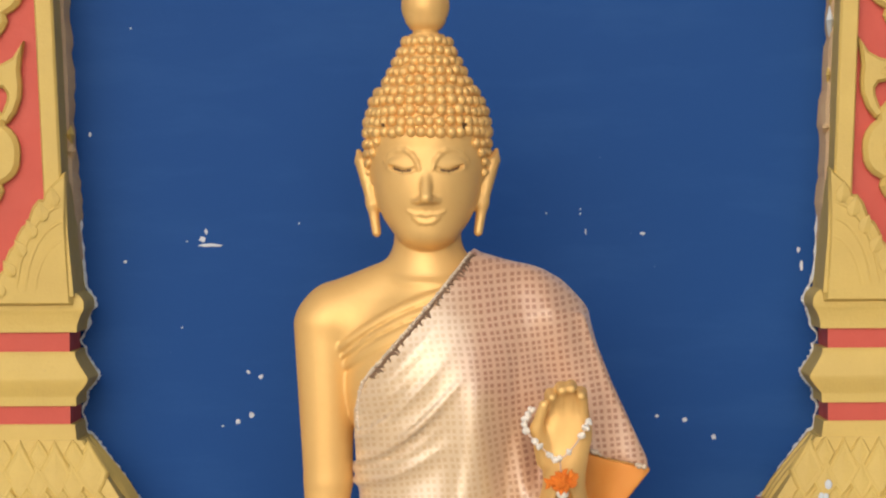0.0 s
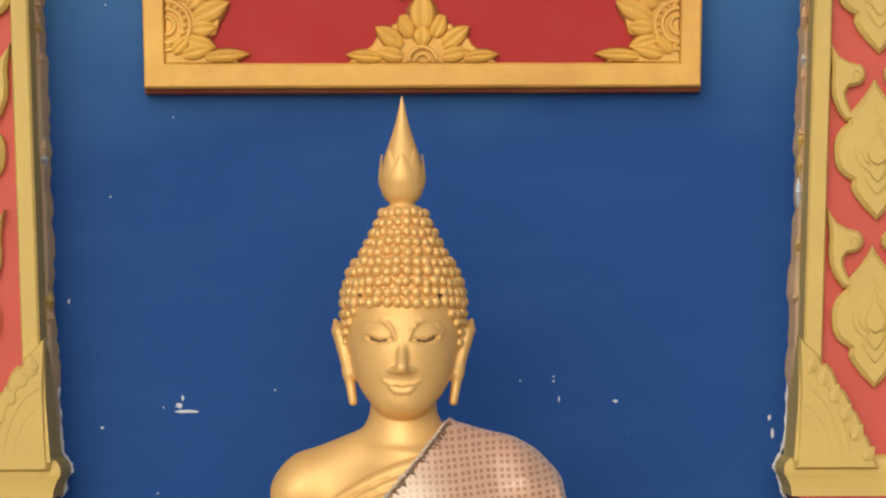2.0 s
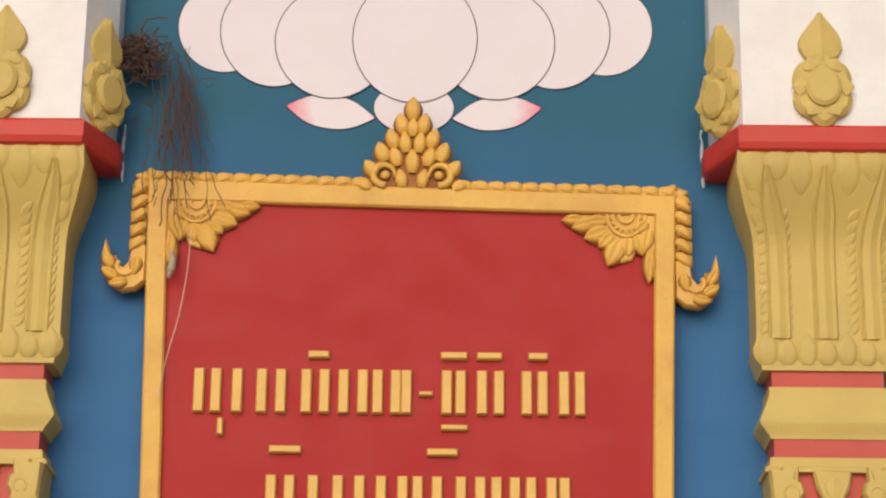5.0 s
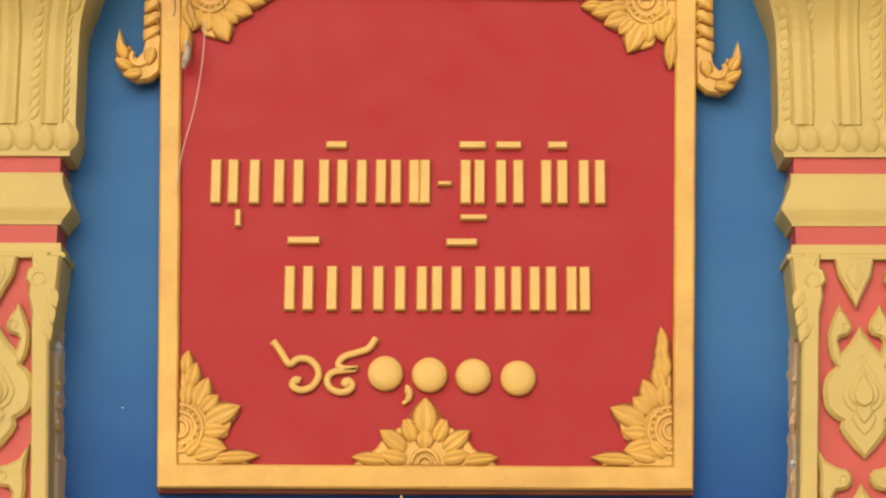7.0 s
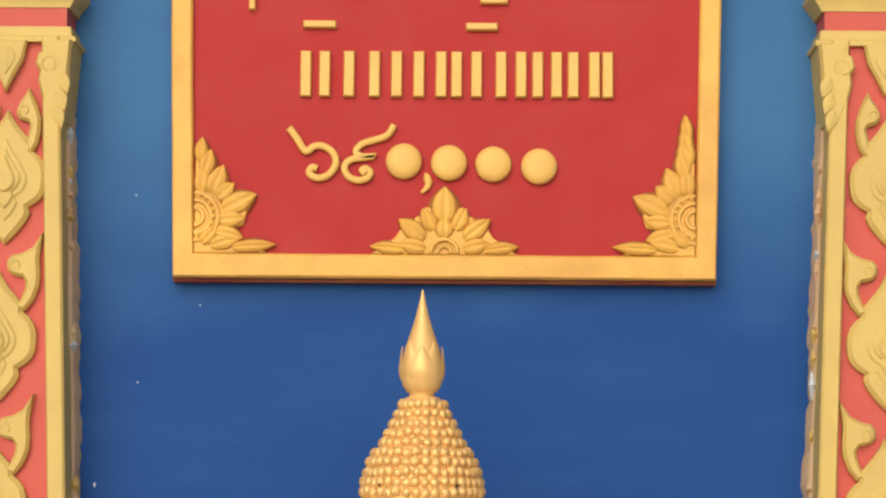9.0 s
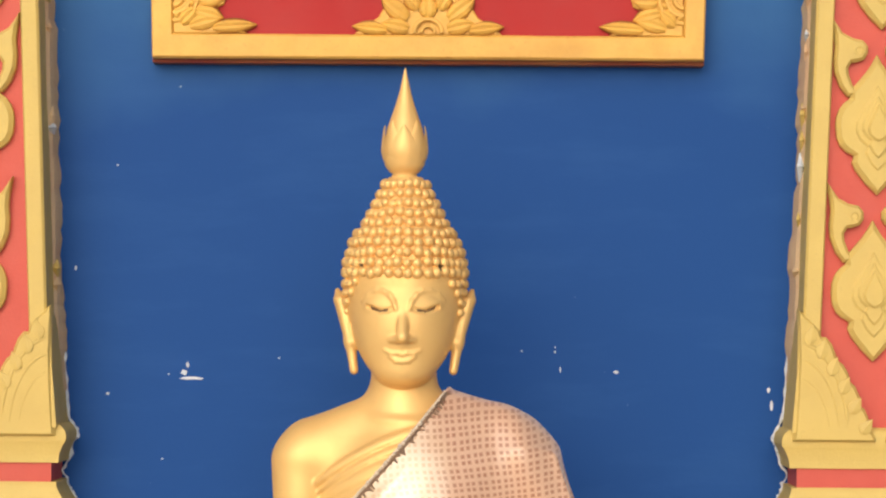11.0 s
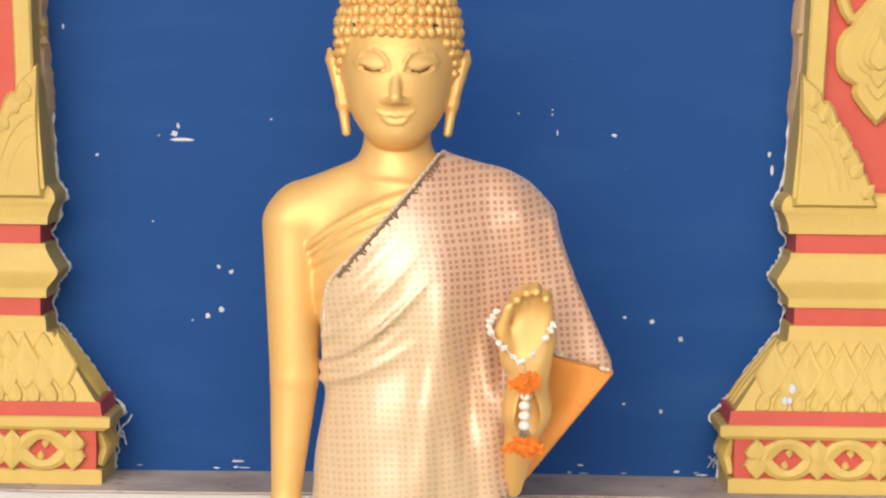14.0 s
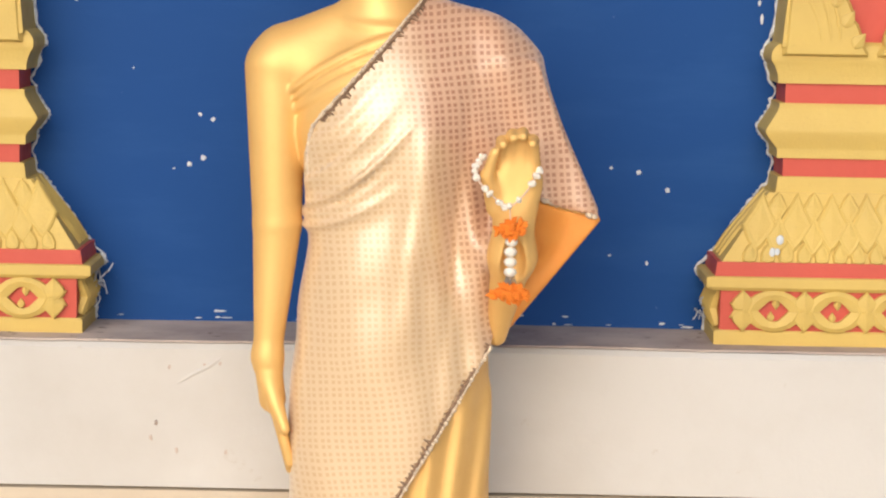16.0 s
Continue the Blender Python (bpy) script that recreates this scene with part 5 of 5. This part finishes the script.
# ---- the brocade sash ----
def brocade():
    m, t, b = nodes_of("brocade")
    p = coords(t)
    rot = add(t, "ShaderNodeMapping")
    rot.inputs["Rotation"].default_value = (0, radians(6), 0)
    rot.inputs["Scale"].default_value = (49, 49, 49)
    warp = t.nodes.new("ShaderNodeTexNoise")
    warp.inputs["Scale"].default_value = 5.0
    t.links.new(p, warp.inputs["Vector"])
    w2 = t.nodes.new("ShaderNodeVectorMath")
    w2.operation = "MULTIPLY_ADD"
    w2.inputs[1].default_value = (0.03, 0.03, 0.03)
    t.links.new(warp.outputs["Color"], w2.inputs[0])
    t.links.new(p, w2.inputs[2])
    t.links.new(w2.outputs[0], rot.inputs["Vector"])
    sep = t.nodes.new("ShaderNodeSeparateXYZ")
    t.links.new(rot.outputs[0], sep.inputs[0])

    def op(kind, a, b2=None):
        n = t.nodes.new("ShaderNodeMath")
        n.operation = kind
        for s, v in zip(n.inputs, (a, b2)):
            if v is None:
                continue
            if isinstance(v, (int, float)):
                s.default_value = v
            else:
                t.links.new(v, s)
        return n.outputs[0]
    u = op("ABSOLUTE", op("SUBTRACT", op("FRACT", sep.outputs["X"]), 0.5))
    v = op("ABSOLUTE", op("SUBTRACT", op("FRACT", sep.outputs["Z"]), 0.5))
    far = op("MAXIMUM", u, v)
    near = op("MINIMUM", u, v)
    square = op("MULTIPLY", op("LESS_THAN", far, 0.36), op("GREATER_THAN", near, 0.09))
    fine = noise_of(t, p, 260, 3)
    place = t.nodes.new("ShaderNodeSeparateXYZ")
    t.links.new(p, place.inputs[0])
    # silk sheen painted into ground and motif colour: cream towards the lower left
    sheen_at = op("ADD", op("MULTIPLY", noise_of(t, p, 5.0, 3), 0.16), op("ADD", op("MULTIPLY", place.outputs["X"], -1.0), op("MULTIPLY", place.outputs["Z"], -0.35)))
    sheen = ramp(t, sheen_at, -0.45, -0.37)
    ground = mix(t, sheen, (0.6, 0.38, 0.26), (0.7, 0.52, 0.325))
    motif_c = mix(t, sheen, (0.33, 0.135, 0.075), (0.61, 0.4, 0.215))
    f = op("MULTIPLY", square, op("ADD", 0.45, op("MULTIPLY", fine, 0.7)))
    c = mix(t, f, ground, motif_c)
    t.links.new(c, b.inputs["Base Color"])
    b.inputs["Metallic"].default_value = 0.0
    b.inputs["Roughness"].default_value = 0.38
    b.inputs["Specular IOR Level"].default_value = 0.6
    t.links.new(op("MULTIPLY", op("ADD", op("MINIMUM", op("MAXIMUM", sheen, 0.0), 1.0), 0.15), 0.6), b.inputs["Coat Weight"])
    b.inputs["Coat IOR"].default_value = 2.1
    b.inputs["Coat Roughness"].default_value = 0.25
    b.inputs["Sheen Weight"].default_value = 0.3
    stretch = t.nodes.new("ShaderNodeVectorMath")
    stretch.operation = "MULTIPLY"
    stretch.inputs[1].default_value = (1.0, 0.6, 0.28)
    t.links.new(w2.outputs[0], stretch.inputs[0])
    crinkle = noise_of(t, stretch.outputs[0], 30, 2.5, 0.5)
    h = op("ADD", op("MULTIPLY", crinkle, 9.0), op("ADD", op("MULTIPLY", square, 0.5), op("MULTIPLY", fine, 0.5)))
    bump(t, h, 0.25, 0.0012, b)
    return m


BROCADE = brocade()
EDGE = [(0.05, 1.5), (0.042, 1.482), (-0.024, 1.403), (-0.085, 1.333), (-0.127, 1.285), (-0.139, 1.24), (-0.137, 1.16), (-0.2, 1.15), (-0.2, 0.5), (-0.14, 0.48), (-0.003, 0.704), (0.149, 0.957),
        (0.155, 1.02), (0.16, 1.11), (0.215, 1.178), (0.25, 1.165), (0.315, 1.152), (0.34, 1.15), (0.3, 1.5)]


def cloth(x, y, z):
    d = union(trunk(x, y, z), sleeve(x, y, z), 0.045)
    # folds drawn from the far shoulder and the waist
    f = 0.0045 * np.sin(95 * (z - 1.16 - 0.35 * x - 1.6 * (x + 0.1) ** 2)) * np.exp(-((x + 0.1) / 0.07) ** 2) * np.exp(-((z - 1.19) / 0.06) ** 2)
    f = f + 0.0045 * np.sin(110 * (x + 0.10 * (z - 1.0))) * np.clip((x - 0.02) / 0.06, 0, 1) * np.exp(-((z - 1.05) / 0.16) ** 2)
    f = f + 0.004 * np.sin(70 * (x + 0.5 * (z - 1.3))) * np.clip((x - 0.1) / 0.06, 0, 1)
    f = f + 0.003 * np.sin(38 * x + 9 * z) * np.clip((1.1 - z) / 0.2, 0, 1)
    f = f + 0.02 * np.exp(-((x - 0.04 - 0.12 * (z - 1.2)) / 0.03) ** 2) * np.exp(-((z - 1.13) / 0.17) ** 4)
    f = f - 0.006 * np.exp(-((x - 0.098 - 0.1 * (z - 1.2)) / 0.012) ** 2) * np.exp(-((z - 1.1) / 0.18) ** 2)
    for q, wid, amp, a1, a2, ext in ((1.245, 0.016, 0.004, 0.9, 1.2, 0.1), (1.205, 0.007, 0.006, 0.5, 3.0, 0.09), (1.225, 0.006, 0.004, 0.7, 2.2, 0.05), (1.168, 0.009, 0.011, 0.3, 3.2, 0.11), (1.15, 0.005, 0.005, 0.24, 2.6, 0.09), (1.132, 0.006, 0.006, 0.2, 2.0, 0.08)):
        bend = q + a1 * (x + 0.13) + a2 * (x + 0.13) ** 2
        f = f + amp * np.exp(-((z - bend) / wid) ** 2) * np.clip((ext - 0.06 - x) / 0.1, 0, 1)
    f = f + 0.003 * np.exp(-((x + 0.008) / 0.058) ** 2 - ((z - 1.29) / 0.05) ** 2)
    f = f + 0.0014 * np.sin(26 * x - 14 * z + 4 * np.sin(9 * z)) * np.clip((1.35 - z) / 0.1, 0, 1)
    d = d - np.where(y < MY + 0.02, f, 0)
    shell = np.maximum(d - 0.0105, 0.0035 - d)
    return np.maximum(shell, polygon(x, z, EDGE))


def eased(piece, rounds):
    """Let the faces of a (vertices, quads) piece settle into softer curves."""
    v, q = np.array(piece[0], np.float32), piece[1]
    e = np.concatenate([q[:, (0, 1)], q[:, (1, 2)], q[:, (2, 3)], q[:, (3, 0)]])
    for _ in range(rounds):
        s = np.zeros_like(v)
        n = np.zeros(len(v), np.float32)
        for a, b in ((e[:, 0], e[:, 1]), (e[:, 1], e[:, 0])):
            n += np.bincount(a, minlength=len(v))
            for k in range(3):
                s[:, k] += np.bincount(a, weights=v[b, k], minlength=len(v))
        v = 0.5 * v + 0.5 * s / n[:, None]
    return v, q


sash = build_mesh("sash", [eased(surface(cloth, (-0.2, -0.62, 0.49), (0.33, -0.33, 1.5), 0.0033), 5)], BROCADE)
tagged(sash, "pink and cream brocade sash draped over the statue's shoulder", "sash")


def cloth_front(x, z):
    """The y of the sash's front face at (x, z)."""
    ys = np.arange(-0.66, -0.36, 0.001)
    d = union(trunk(x, ys, z), sleeve(x, ys, z), 0.045) - 0.011
    hit = np.argmax(d < 0) if (d < 0).any() else len(ys) - 60
    return float(ys[hit])


TRIM = paint("dark_braid", (0.27, 0.17, 0.11), (0.42, 0.3, 0.22), 0.5, 0.3, metal=0.3, dirt=0.8, size=60)
CORD = paint("silver_bead_cord", (0.72, 0.6, 0.46), (0.45, 0.34, 0.26), 0.4, 0.2, metal=0.1, dirt=0.8, size=80)
ORANGE = paint("orange_satin", (0.72, 0.27, 0.05), (0.78, 0.4, 0.1), 0.4, 0.2, metal=0.15, size=14)


def lining(x, y, z):
    d = sleeve(x, y, z)
    shell = np.maximum(d - 0.006, 0.0012 - d)
    return np.maximum(shell, polygon(x, z, [(0.192, 1.165), (0.215, 1.176), (0.25, 1.163), (0.33, 1.148), (0.33, 1.1), (0.19, 0.93), (0.15, 0.93), (0.17, 1.0), (0.196, 1.06)]))


inner = build_mesh("lining", [surface(lining, (0.13, -0.55, 0.93), (0.33, -0.38, 1.19), 0.0025)], ORANGE)
inner.parent = sash
tagged(inner, "orange satin lining turned out below the hem")
rnd = random.Random(8)


def trim(path, name, spikes, flip=1):
    line = soft_profile(path, 14)[:-1]
    m = bmesh.new()
    for i, (x, z) in enumerate(line):
        ball(m, (x + rnd.uniform(-0.0008, 0.0008), cloth_front(x, z) - 0.004, z + rnd.uniform(-0.0008, 0.0008)), rnd.choice((0.0022, 0.003, 0.004)), 6, 4)
    tube(m, [(x, cloth_front(x, z) - 0.002, z) for x, z in line], 0.0022, 5)
    cord = part(name, m, CORD, sash, "silver bead cord along the edge", smooth=True)
    m = bmesh.new()
    step = max(1, len(line) // spikes)
    band = []
    for i in range(0, len(line) - 1, step):
        (x, z), (x1, z1) = line[i], line[i + 1]
        if x < -0.115 and z > 1.1 or x > 0.278:
            continue
        dx, dz = x1 - x, z1 - z
        l = math.hypot(dx, dz) or 1
        nx, nz = -dz / l * flip, dx / l * flip
        b0 = (x + nx * 0.004, z + nz * 0.004)
        band.append((b0[0], cloth_front(*b0) - 0.002, b0[1]))
        far = rnd.uniform(0.006, 0.014)
        e = (x + nx * far + rnd.uniform(-0.004, 0.004), z + nz * far + rnd.uniform(-0.004, 0.004))
        tube(m, [(b0[0], cloth_front(*b0) - 0.0022, b0[1]), (e[0], cloth_front(*e) - 0.0022, e[1])], [0.0026, 0.0009], 4)
    tube(m, band, 0.0025, 4)
    part("fringe", m, TRIM, cord, "dark zigzag braid beside the cord")


trim([(0.038, 1.477), (-0.024, 1.401), (-0.084, 1.332), (-0.123, 1.285), (-0.132, 1.24), (-0.13, 1.2)], "shoulder_trim", 64)
trim([(0.147, 0.955), (0.1, 0.877), (0.048, 0.79), (-0.003, 0.706), (-0.06, 0.612)], "lower_trim", 50, -1)
trim([(0.302, 1.154), (0.28, 1.158), (0.25, 1.167), (0.218, 1.18)], "sleeve_trim", 12, -1)

# ---- the garland on the raised hand ----
garland = new("garland")
tagged(garland, "white flower garland with orange marigold tassel on the raised hand", "garland")
loop = soft_profile([(0.128, -0.6, 1.248), (0.118, -0.612, 1.236), (0.119, -0.622, 1.22), (0.132, -0.628, 1.205), (0.146, -0.632, 1.192), (0.16, -0.634, 1.18), (0.174, -0.632, 1.183), (0.188, -0.626, 1.196), (0.2, -0.618, 1.212), (0.211, -0.606, 1.232)], 2)
for i, p in enumerate(loop):
    if i in (5, 8, 12, 14, 15):
        continue
    bm = bmesh.new()
    ball(bm, p, rnd.uniform(0.0042, 0.0066), 8, 6, (rnd.uniform(0.85, 1.2), 1, rnd.uniform(0.75, 1.1)))
    for q in range(5):
        ball(bm, (p[0] + rnd.uniform(-0.0035, 0.0035), p[1] - rnd.uniform(0.001, 0.004), p[2] + rnd.uniform(-0.0035, 0.0035)), rnd.uniform(0.0025, 0.0038), 6, 4)
    part("flower_bead", bm, BEAD, garland, smooth=True)


def marigold(cx, cz, w, h, name):
    m = bmesh.new()
    for k in range(46):
        a = rnd.uniform(0, math.tau)
        q = rnd.random() ** 0.6
        leaf(m, cx + w * q * math.cos(a), cz + h * q * math.sin(a), rnd.uniform(-180, 180), 0.011, 0.007, -0.634 - 0.012 * (1 - q), 0.004)
    ball(m, (cx, -0.63, cz), 1.0, 12, 8, (w, 0.01, h))
    part(name, m, MARIGOLD, garland, "orange marigold petals")


marigold(0.171, 1.146, 0.019, 0.012, "marigold")
for k in range(4):
    bm = bmesh.new()
    ball(bm, (0.171 + rnd.uniform(-0.001, 0.001), -0.63, 1.128 - 0.0148 * k), 0.0096, 8, 6, (1, 1, 0.78))
    part("flower_bead", bm, BEAD, garland, smooth=True)
bm = bmesh.new()
for k in range(16):
    x = 0.171 + rnd.uniform(-0.004, 0.004)
    tube(bm, [(x, -0.62, 1.084), (x + rnd.uniform(-0.009, 0.009), -0.622 + rnd.uniform(-0.004, 0.004), 1.058)], 0.0009, 4)
part("tinsel", bm, STRAND, garland, "grey tinsel strands")
marigold(0.172, 1.053, 0.028, 0.0105, "marigold")
bm = bmesh.new()
tube(bm, loop, 0.0012, 4)
tube(bm, [(0.168, -0.632, 1.181), (0.171, -0.624, 1.14), (0.171, -0.622, 1.07)], 0.001, 4)
part("string", bm, THREAD, garland)
